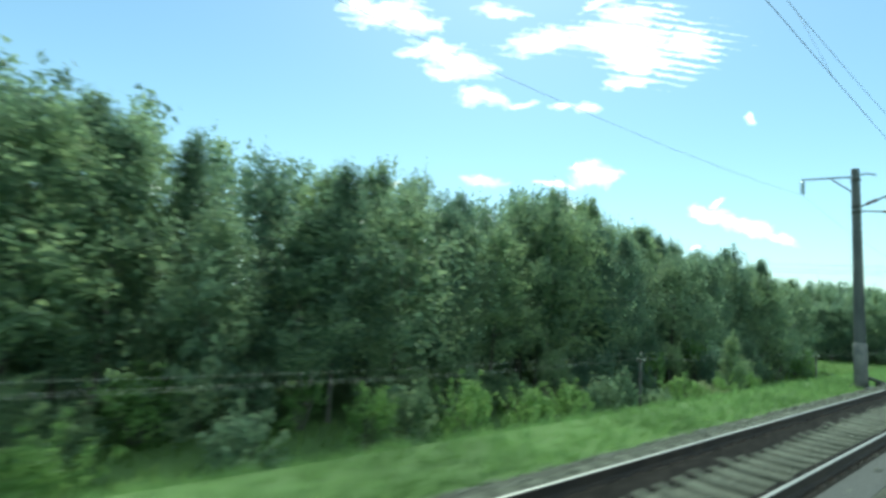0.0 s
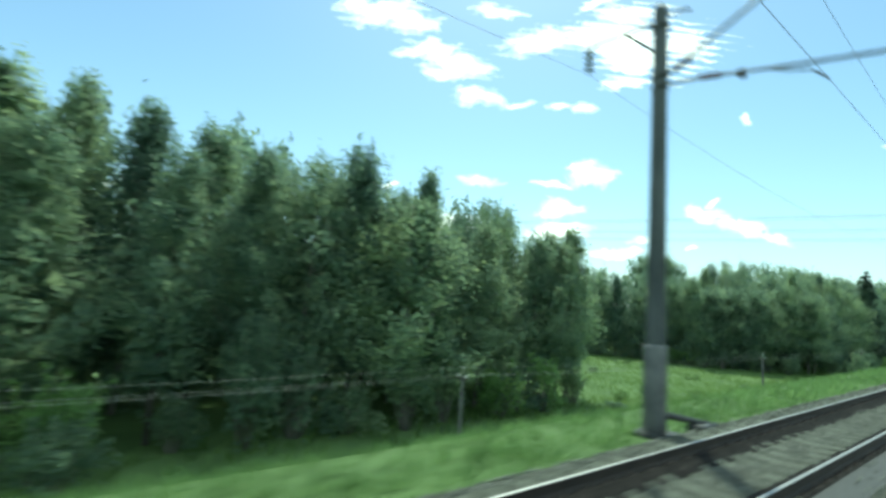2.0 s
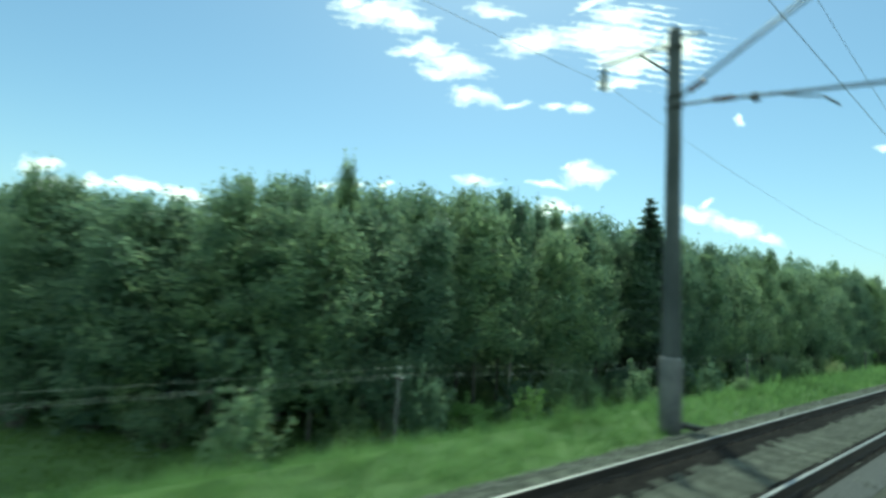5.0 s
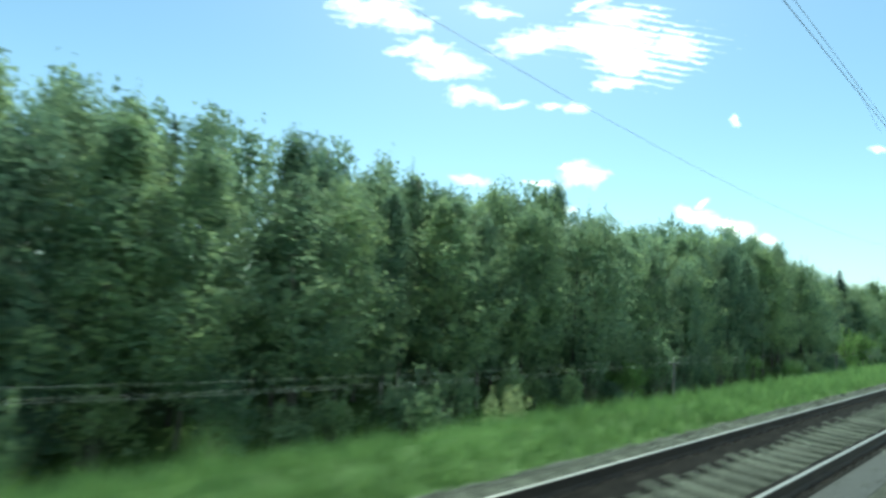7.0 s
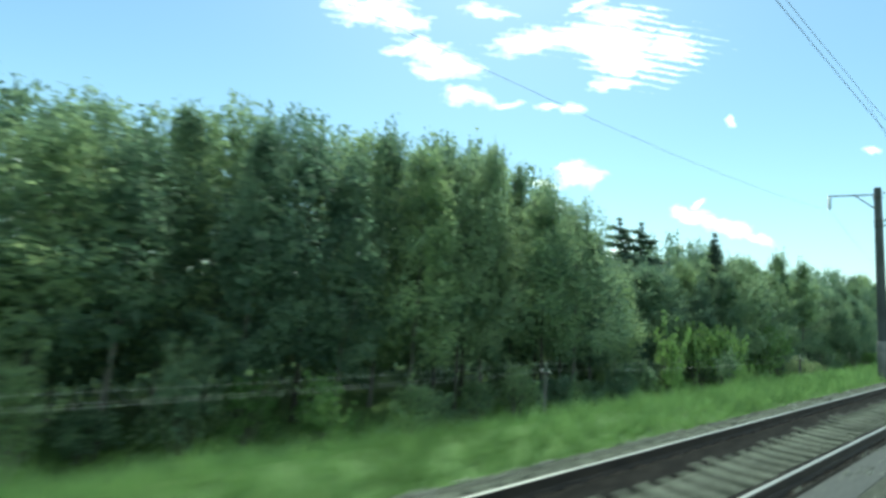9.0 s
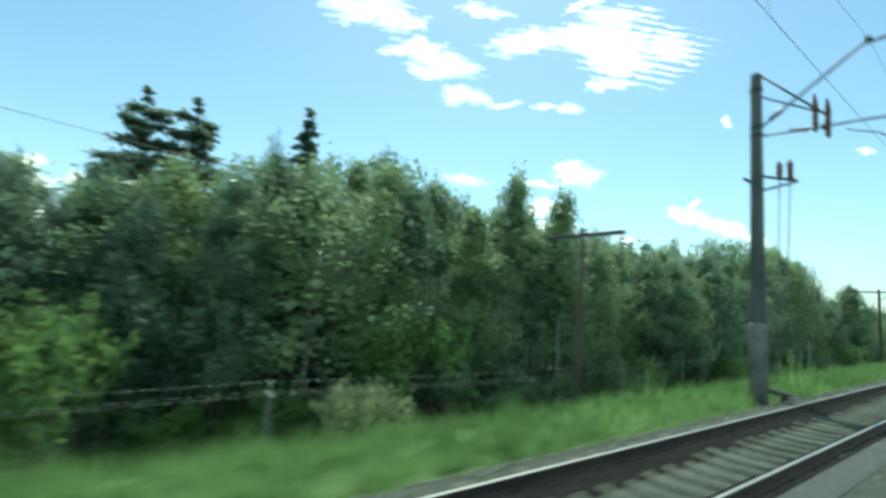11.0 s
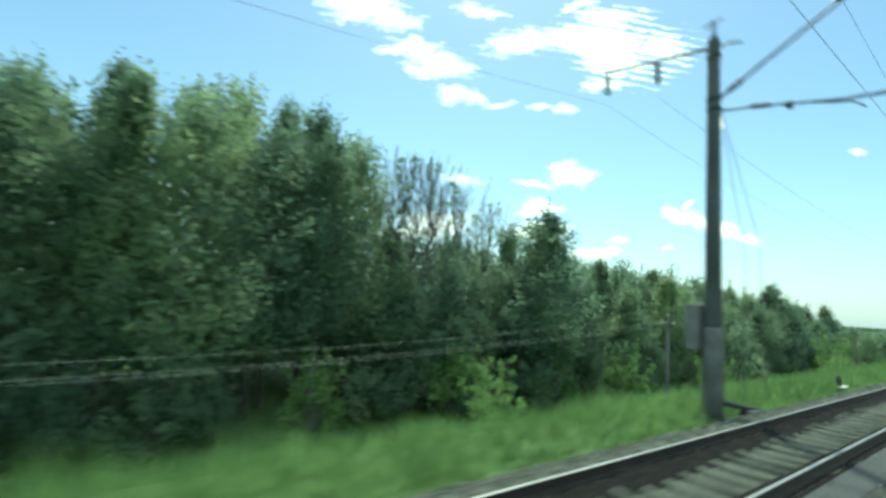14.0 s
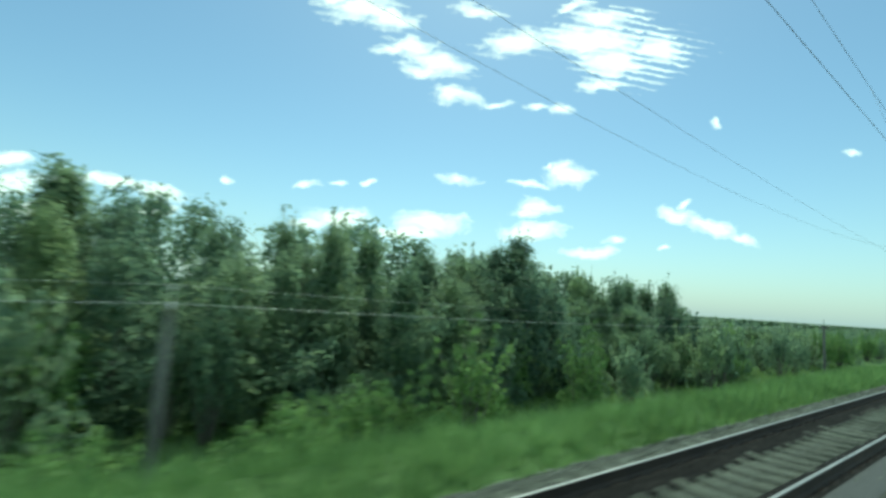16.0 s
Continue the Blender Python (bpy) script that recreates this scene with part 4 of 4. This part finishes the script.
    part("messenger_clamp", Shape().box((-.07, -.08, -.02), (.07, .08, .1), .02).mesh("messenger_clamp", M_DARK_STEEL), strut, "", Matrix.Translation((0, -2.8, messenger_z(kind))))
    if kind != "switch":
        part("top_hook", rod([(0, -.1, 9.42 + high), (0, -.4, 9.46 + high), (0, -.72, 9.34 + high)], .035, "top_hook"), root)
    if kind in ("plain", "mast", "reach", "tall"):
        out, end = (1.85, 10.45) if kind == "tall" else (2.1, 9.58)
        arm = part("bracket_arm", rod([(0, .1, 9.38 + high), (0, out, end)], .04, "bracket_arm", M_DARK_STEEL), root)
        part("brace", rod([(0, .12, 8.62 + high), (0, .95, 9.45 + high)], .03, "brace", M_DARK_STEEL), root)
        part("insulator", discs(Shape(), (0, out - .04, end - .02), 4).mesh("insulator", M_GLASS_INS), arm, "string of greenish glass insulator discs")
    if kind in ("long", "stayed"):
        arm = part("bracket_arm", rod([(0, .1, 9.5), (0, 3.6, 10.05)], .05, "bracket_arm", M_DARK_STEEL), root)
        for y in (3.45, 1.65):
            part("insulator", discs(Shape(), (0, y, 9.5 + y * .135), 4).mesh("insulator", M_GLASS_INS), arm, "string of greenish glass insulator discs")
        part("short_mast", Shape().tube([(-.12, 0, 9.3), (-.12, 0, 10.25)], .025, 6).tube([(.12, 0, 9.3), (.12, 0, 10.25)], .025, 6).tube([(0, .3, 10.2), (0, -.25, 10.28)], .03, 6).mesh("short_mast", M_DARK_STEEL), root)
        part("stay_wire", rod([(.0, -.2, 7.4), (.5, -.6, 3.5), (.6, -.5, -.4)], .012, "stay_wire", M_WIRE, 4), root)
        part("stay_wire", rod([(.0, -.2, 7.5), (.85, -.8, 3.9), (1.3, -.8, -.4)], .012, "stay_wire", M_WIRE, 4), root)
    if kind == "mast":
        part("mast_extension", Shape().tube([(-.1, .05, 9.4), (-.1, -.25, 11.4)], .035, 6).tube([(.1, -.2, 8.9), (.1, -.3, 11.4)], .035, 6).tube([(-.1, -.22, 10.2), (.1, -.25, 10.2)], .025, 6)
             .tube([(0, -.2, 11.4), (0, -.95, 11.36)], .03, 6).mesh("mast_extension", M_DARK_STEEL), root)
        part("top_wire", rod([(0, -.95, 11.36), (0, -3.6, 11.3)], .012, "top_wire", M_WIRE, 5), root)
        part("top_insulator", Shape().tube([(0, 0, -.3), (0, 0, .3)], .025, 6).lathe([(.03, -.2), (.11, -.16), (.05, -.1), (.11, -.04), (.05, .02), (.11, .08), (.05, .14), (.1, .18), (.03, .22)]).mesh("top_insulator", M_GLASS_INS, True), root, "glass disc insulators in the top wire", Matrix.Translation((0, -2.3, 11.33)) @ Matrix.Rotation(radians(90), 4, "X"))
        part("strain_insulator", Shape().tube([(0, -.2, 9.35), (0, -.95, 8.4)], .02, 6).lathe([(.03, -.2), (.12, -.15), (.12, .1), (.03, .16)], (0, -.8, 8.6), 10).mesh("strain_insulator", M_WHITE), root, "pale hanging strain insulator")
    if kind == "switch":
        part("cross_strut", rod([(0, -.1, 9.7), (0, -1.9, 7.72)], .035, "cross_strut", M_DARK_STEEL), root)
        part("cross_strut", rod([(0, -.1, 8.95), (0, -1.9, 7.8)], .03, "cross_strut", M_DARK_STEEL), root)
        for y, z in ((-1.55, 7.35), (-1.85, 7.1)):
            part("post_insulator", Shape().lathe([(.03, 0), (.09, .1), (.05, .18), (.09, .3), (.05, .4), (.09, .5), (.05, .62), (.09, .75), (.03, 1.2)], (0, y, z)).mesh("post_insulator", M_BROWN_INS), root, "brown post insulator")
        part("switch_bracket", Shape().tube([(0, -.1, 6.25), (0, -1.1, 5.92)], .045, 8).tube([(0, -.1, 5.75), (0, -1.05, 5.9)], .04, 8).tube([(-.3, .25, 6.15), (.3, .25, 6.15)], .05, 8).mesh("switch_bracket", M_DARK_STEEL), root)
        for y in (-.62, -.9):
            part("switch_insulator", Shape().lathe([(.03, 0), (.1, .08), (.06, .16), (.1, .26), (.06, .34), (.1, .44), (.03, .62)], (0, y, 6.0)).mesh("switch_insulator", M_BROWN_INS), root, "brown post insulator")
        part("cable", rod([(0, -.62, 6.0), (.05, -.55, 3.2), (.1, -.3, -.3)], .02, "cable", M_WIRE, 5), root)
        part("cable", rod([(0, -.9, 6.0), (.0, -.8, 3.2), (.05, -.45, -.3)], .02, "cable", M_WIRE, 5), root)
    return root


PLAIN = "grey round concrete overhead-line pole with bracket and cantilever"
POLE_KINDS = {"plain": catenary_pole("plain", PLAIN), "reach": catenary_pole("reach", PLAIN), "tall": catenary_pole("tall", "tall grey concrete overhead-line pole leaning slightly along the track"),
              "mast": catenary_pole("mast", "grey concrete overhead-line pole with a steel mast on top"),
              "switch": catenary_pole("switch", "grey concrete overhead-line pole carrying a line switch"),
              "bare": catenary_pole("bare", "grey concrete overhead-line pole with cantilever only"),
              "stayed": catenary_pole("stayed", "grey concrete overhead-line pole with stay wires and a long bracket"),
              "long": catenary_pole("long", "grey concrete overhead-line pole with a long two-insulator bracket")}
POLES = [(-26, "reach"), (28.0, "plain"), (81.0, "reach"), (132.5, "tall"), (187.9, "reach"), (243.2, "plain"), (298.5, "mast"), (351.6, "plain"), (406.0, "switch"), (455.0, "bare"), (508.8, "stayed"), (564.1, "long"),
         (618, "plain"), (672, "plain"), (726, "plain"), (780, "plain")]
LIFT = {187.9: -.28, 298.5: .15, 406.0: .5, 455.0: .08, 508.8: .4}
LEAN = {28.0: 1.0, 132.5: 2.2}
used = set()
for s, kind in POLES:
    m = at_line(s, POLE_D, LIFT.get(s, 0))
    if s in LEAN:
        m = m @ Matrix.Translation((0, 0, -1)) @ Matrix.Rotation(radians(LEAN[s]), 4, "Y") @ Matrix.Translation((0, 0, 1))
    if kind in used:
        copy_thing(POLE_KINDS[kind], m)
    else:
        used.add(kind)
        POLE_KINDS[kind].matrix_basis = m

# grey cabinet on the pole by the half-bare birches
cab = tagged(new("switch_cabinet", Shape().box((-.28, 0, 1.3), (.28, .34, 2.5), .03).mesh("switch_cabinet", M_PALE_CONCRETE)), "pale grey metal switch cabinet fixed to a line pole", "cabinet")
cab.matrix_basis = at_line(508.8, POLE_D + .25, 0)
part("door", Shape().box((-.24, .34, 1.36), (.24, .355, 2.44), .008).mesh("door", M_PALE_CONCRETE), cab)
part("lock", Shape().box((.12, .355, 1.85), (.18, .385, 1.98), .008).mesh("lock", M_DARK_STEEL), cab)


def span_points(a, b, sag, n=12):
    pts = []
    for i in range(n + 1):
        q = i / n
        s, d, z = (a[k] + (b[k] - a[k]) * q for k in range(3))
        pts.append(on_line(s, d, z - 4 * sag * q * (1 - q)))
    return pts


def line_mesh(name, supports, sag, r, mat, n=12):
    pts = []
    for a, b in zip(supports, supports[1:]):
        pts += span_points(a, b, sag, n)[:-1]
    pts.append(on_line(*supports[-1]))
    return Shape().tube(pts, r, 5).mesh(name, mat, True)


# the contact wire wanders from side to side of the track
CONTACT_D = {81.0: 2.3, 132.5: 2.25, 243.2: 2.05, 298.5: 2.05, 351.6: 2.1, 406.0: 2.25, 455.0: 2.33, 508.8: 1.95, 564.1: 2.22, 618: 2.25}


def overhead_line():
    root = tagged(new("overhead_line"), "thin grey overhead contact line along the track", "wires")
    ss = [s for s, k in POLES]
    part("messenger_wire", line_mesh("messenger_wire", [(s, 2.7, messenger_z(k) + .06 + LIFT.get(s, 0)) for s, k in POLES], 1.15, .0052, M_WIRE), root)
    part("contact_wire", line_mesh("contact_wire", [(s, CONTACT_D.get(s, 2.2), 6.7) for s in ss], .06, .0055, M_WIRE), root)
    for (a, ka), (b, kb) in zip(POLES, POLES[1:]):
        za, zb = messenger_z(ka) + .06 + LIFT.get(a, 0), messenger_z(kb) + .06 + LIFT.get(b, 0)
        for i in range(1, 6):
            q = i / 6
            s = a + (b - a) * q
            part("dropper", rod([on_line(s, 2.7, za + (zb - za) * q - 4.6 * q * (1 - q)), on_line(s, 2.22, 6.7)], .003, "dropper", M_WIRE, 4), root)
    feeder = tagged(new("feeder_wire", line_mesh("feeder_wire", [(403.7, 8.82, 3.9) if k == "switch" else (450.9, 8.82, 4.7) if k == "bare" else (s, 8.95, 9.25) if k in ("long", "stayed") else (s + .4, 7.31, 9.62) if k == "tall" else (s, 7.56, 8.75) for s, k in POLES], 1.25, .0055, M_WIRE)), "thin dark feeder wire hung on the pole brackets", "wire")
    tagged(new("feeder_wire", line_mesh("feeder_wire", [(s, 7.15, 8.95) for s, k in POLES if k in ("long", "stayed")] + [(672, 7.56, 8.75)], 1.0, .0055, M_WIRE)), "thin dark feeder wire hung on the pole brackets", "wire")


overhead_line()


# ---- the old telegraph line beside the wood ----
TELEGRAPH = [(-10, 23, -2.4), (40.3, 23.2, -2.2), (90, 23.2, -2.8), (141.8, 23.9, -2.9), (192, 24.2, -2.8), (242, 23.5, -2.8), (293, 22.6, -2.6), (345, 22.4, -2.7), (396, 21.6, -2.9), (463.3, 19.5, -1.1),
             (524.5, 14.8, 1.5), (567.9, 14.7, 1.45), (626, 14.6, 2.0), (684, 14.6, 2.0), (742, 14.6, 2.0)]


def telegraph_pole(tall):
    root = tagged(new("telegraph_pole"), "short grey concrete telegraph pole with a crossarm", "pole", "telegraph poles")
    part("shaft", Shape().lathe([(.15, -.4), (.14, 0), (.1, tall + .12), (.07, tall + .16)], sides=12).mesh("shaft", M_OLD_POLE, True), root)
    part("crossarm", Shape().box((-.05, -.42, tall - .1), (.05, .42, tall), .015).mesh("crossarm", M_WOOD), root, "weathered wooden crossarm")
    for y in (-.36, .36):
        part("pin_insulator", Shape().lathe([(.015, 0), (.02, .08), (.05, .1), (.055, .16), (.03, .2), (.04, .22), (.02, .26)], (0, y, tall - .04), 10).mesh("pin_insulator", M_WHITE, True), root, "white porcelain pin insulator")
    part("top_pin", Shape().lathe([(.02, .1), (.02, .52), (.05, .54), (.055, .62), (.03, .66), (.04, .69), (.02, .72)], (0, 0, tall), 10).mesh("top_pin", M_WHITE, True), root, "white insulator on a steel top pin")
    return root


for s, d, z in TELEGRAPH:
    g = ground_z(s, d)
    telegraph_pole(z - g).matrix_basis = at_line(s, d, g, RNG.uniform(-4, 4))
WIRE_SUPPORTS = sorted(TELEGRAPH + [(432, 20.5, -2.2), (492, 17.5, -1.2)])
for off, up in ((-.36, .17), (.36, .17), (0, .68)):
    tagged(new("telegraph_wire", line_mesh("telegraph_wire", [(s, d + off, z + up) for s, d, z in WIRE_SUPPORTS], .4, .0036, M_BRIGHT_WIRE)), "bright bare steel telegraph wire", "wire", "telegraph wires")


# ---- crossarm poles near the slope ----
def crossarm_pole(s, d, top):
    g = ground_z(s, d)
    root = tagged(new("crossarm_pole"), "dark wooden pole with a crossarm and hanging insulators", "pole", "crossarm poles")
    root.matrix_basis = at_line(s, d, g)
    t = top - g
    part("shaft", Shape().lathe([(.15, -.4), (.13, t * .5), (.11, t), (.08, t + .02)], sides=12).mesh("shaft", M_WOOD, True), root)
    part("crossarm", Shape().box((-.06, -1.75, t - .32), (.06, 1.75, t - .18), .02).mesh("crossarm", M_DARK_STEEL), root)
    part("brace", rod([(0, -.1, t - 1.1), (0, -.85, t - .3)], .03, "brace", M_DARK_STEEL), root)
    for y in (-1.68,):
        part("insulator", discs(Shape(), (0, y, t - .34), 4, .12).mesh("insulator", M_GLASS_INS), root, "string of greenish glass insulator discs")


crossarm_pole(450.9, 10.5, 5.9)
crossarm_pole(403.7, 10.5, 5.1)


# ---- power line over the clearing ----
def pylon(s, d):
    root = tagged(new("transmission_tower"), "tall grey steel lattice transmission tower", "tower", "transmission towers")
    g = ground_z(s, d)
    h = 30.2 - g
    root.matrix_basis = at_line(s, d, g, -60)      # x of the tower along the wires
    half = lambda z: np.interp(z, [0, h * .68, h], [3.3, .95, .22])
    for sx in (-1, 1):
        for sy in (-1, 1):
            zs = [0, h * .34, h * .68, h]
            part("leg", rod([(sx * half(z), sy * half(z), z) for z in zs], .16, "leg", M_STEEL, 4), root)
    levels = [0, 6, 11.5, 16, 20, 23.5, 26.4, 29, 31.5, 34, 36.3, h - .2]
    for lo, hi in zip(levels, levels[1:]):
        sh = Shape()
        for a, b in (((-1, -1), (1, -1)), ((1, -1), (1, 1)), ((1, 1), (-1, 1)), ((-1, 1), (-1, -1))):
            p = lambda c, z: (c[0] * half(z), c[1] * half(z), z)
            sh.tube([p(a, lo), p(b, hi)], .07, 4).tube([p(b, lo), p(a, hi)], .07, 4).tube([p(a, hi), p(b, hi)], .06, 4)
        part("lattice_panel", sh.mesh("lattice_panel", M_STEEL), root)
    for z, reach, tip in ((h * .72, 4.4, -.9), (h * .72, -4.8, -.9), (h * .93, -8.2, .9)):
        sh = Shape()
        for k in (-1, 1):
            sh.tube([(0, k * half(z), z - .5), (0, 0, z)], .05, 4)
            sh.tube([(k * half(z), 0, z - .4), (0, reach, z + tip)], .10, 4)
            sh.tube([(k * half(z), 0, z + .9), (0, reach, z + tip)], .08, 4)
        for q in (.3, .55, .8):
            sh.tube([(half(z) * (1 - q), reach * q, z - .4 + (tip + .4) * q), (-half(z) * (1 - q), reach * q, z + .9 + (tip - .9) * q)], .05, 4)
        part("crossarm", sh.mesh("crossarm", M_STEEL), root)
        part("insulator", rod([(0, reach, z + tip), (1.8, reach, z + tip - .6)], .1, "insulator", M_GLASS_INS, 6), root)
    z = h * .72
    part("insulator", rod([(half(z), 0, z), (half(z) + 2.4, 0, z - .25)], .1, "insulator", M_GLASS_INS, 6), root)
    return root.matrix_basis @ Vector((half(z) + 2.4, 0, z - .25))


# one tower for each phase; its three wires hang in a triangle, held apart by spacers
for s, d, near in ((99.9, 127, (142.1, 27.1, 16.4)), (110.8, 126, (152.6, 27.3, 16.15)), (121.8, 125, (162.8, 27.2, 16.1))):
    start, p = pylon(s, d), on_line(*near)
    far = start + (p - start) * 2.47
    far.z = start.z
    sag = (start.z - p.z) / .964
    across = Vector((far.y - start.y, start.x - far.x, 0)).normalized()
    centre = [start + (far - start) * (i / 60) - Vector((0, 0, 4 * sag * (i / 60) * (1 - i / 60))) for i in range(61)]
    corners = [across * .2 + Vector((0, 0, .12)), across * -.2 + Vector((0, 0, .12)), Vector((0, 0, -.23))]
    for k, corner in enumerate(corners):
        wire = tagged(new("power_line_wire", Shape().tube([c + corner for c in centre], .016, 4).mesh("power_line_wire", M_WIRE)), "dark high-voltage wire sagging over the clearing", "wire", "power line wires")
        if k == 2:
            for q in (.125, .265, .405, .545):
                c = start + (far - start) * q - Vector((0, 0, 4 * sag * q * (1 - q)))
                shape = Shape()
                for corner_b in corners:
                    shape.tube([c, c + corner_b * 1.15], .045, 6)
                part("spacer", shape.tube([c + corners[2], c + corners[2] * 1.8], .05, 6).mesh("spacer", M_DARK_STEEL), wire)

# ---- small trackside things ----
def track_marker(s, d, turn, label, plates):
    root = tagged(new("track_marker"), label, "marker post")
    root.matrix_basis = at_line(s, d, -.55, turn)
    part("post", Shape().lathe([(.085, 0), (.085, .56), (.07, .63), (.04, .66)], sides=12).mesh("post", M_DARK_STEEL, True), root)
    if plates:
        for side in (-1, 1):
            part("plate", Shape().box((.08, -.1, 0), (.34, .1, .03), .01).mesh("plate", M_WHITE), root, "white painted plate at the foot of the post",
                 Matrix.Translation((0, -.12, .2)) @ Matrix.Rotation(radians(180 if side < 0 else 0), 4, "Z") @ Matrix.Rotation(radians(-8), 4, "Y"))


track_marker(520.3, 5.5, 0, "short dark trackside post between two white plates", True)
track_marker(158.2, 5.75, 4, "short dark trackside post in the grass", False)


# ---- sleepers, fastenings and loose stones ----
def sleeper_shape():
    v, f = [], []
    rows = [(-1.35, .13, -.235), (-1.32, .12, -.175), (-.95, .12, -.172), (-.55, .11, -.175), (-.2, .1, -.205), (.2, .1, -.205), (.55, .11, -.175), (.95, .12, -.172), (1.32, .12, -.175), (1.35, .13, -.235)]
    for y, w, z in rows:
        v += [(-w - .03, y, -.36), (-w, y, z - .012), (-w + .02, y, z), (w - .02, y, z), (w, y, z - .012), (w + .03, y, -.36)]
    for i in range(len(rows) - 1):
        for k in range(5):
            a = i * 6 + k
            f.append((a, a + 6, a + 7, a + 1))
    f.append(tuple(range(5, -1, -1)))
    f.append(tuple(len(v) - 6 + k for k in range(6)))
    return v, f


SLEEPER_V, SLEEPER_F = sleeper_shape()
SLEEPER = mesh_of("sleeper", SLEEPER_V, SLEEPER_F, M_SLEEPER)
CLIP = Shape()
for side in (-.7975, .7975):
    for k in (-1, 1):
        CLIP.box((-.06, side + k * .115 - .05, -.178), (.06, side + k * .115 + .05, -.135), .012)
        CLIP.tube([(0, side + k * .12, -.15), (0, side + k * .12, -.09)], .022, 4)
CLIP = CLIP.mesh("rail_clips", M_RAIL_SIDE)
STEP = .543
clip_v, clip_f = np.array([v.co[:] for v in CLIP.vertices]), [tuple(p.vertices) for p in CLIP.polygons]
SPOTS = np.arange(-8, 720, STEP)
for first in range(0, len(SPOTS), 280):
    track = tagged(new("railway_track"), "row of grey concrete sleepers lying in the ballast", "track", "lengths of the track")
    track.empty_display_size = .3
    vs, fs, n = [], [], 0
    for s in SPOTS[first:first + 280]:
        part("sleeper", SLEEPER, track, "", at_line(s + RNG.uniform(-.012, .012), TRACK, RNG.uniform(-.006, .006), RNG.uniform(-.5, .5)))
        m = at_line(s, TRACK, 0)
        vs.append(clip_v @ np.array(m.to_3x3()).T + np.array(m.translation))
        fs += [tuple(n + q for q in face) for face in clip_f]
        n += len(clip_v)
    part("fastening_steel", mesh_of("fastening_steel", np.concatenate(vs), fs, M_RAIL_SIDE), track, "rusty steel rail fastenings")["kind"] = "stuff"


def stones(count):
    """Loose crushed stones over the bed: squashed eight-cornered lumps."""
    cube = np.array([(x, y, z) for x in (-1, 1) for y in (-1, 1) for z in (-1, 1)], float)
    quads = np.array([(0, 1, 3, 2), (4, 6, 7, 5), (0, 4, 5, 1), (2, 3, 7, 6), (0, 2, 6, 4), (1, 5, 7, 3)])
    s = RNG.uniform(-6, 690, count)
    d = np.where(RNG.random(count) < .55, RNG.uniform(4.3, 5.35, count), RNG.uniform(1.0, 4.4, count))
    z = np.interp(d, [0, 1.1, 1.8, 2.2, 2.28, 3.98, 4.05, 4.5, 4.85, 5.3], [-.23, -.24, -.18, -.165, -.27, -.27, -.165, -.19, -.30, -.54])
    v = cube[None] * (1 + .45 * RNG.normal(size=(count, 8, 3)))
    v *= RNG.uniform(.016, .036, (count, 1, 3))
    a = RNG.random(count) * 6.283
    x = v[:, :, 0] * np.cos(a)[:, None] - v[:, :, 1] * np.sin(a)[:, None]
    y = v[:, :, 0] * np.sin(a)[:, None] + v[:, :, 1] * np.cos(a)[:, None]
    at = np.array([on_line(p, q, r)[:] for p, q, r in zip(s, d, z)])
    v = np.stack([x, y, v[:, :, 2]], 2) + at[:, None]
    f = (quads[None] + np.arange(count)[:, None, None] * 8).reshape(-1, 4)
    tagged(new("ballast_stones", mesh_fast("ballast_stones", v.reshape(-1, 3), f, 4, M_STONE)), "loose grey crushed stones on the ballast", "stones", kind="stuff")


stones(30000)
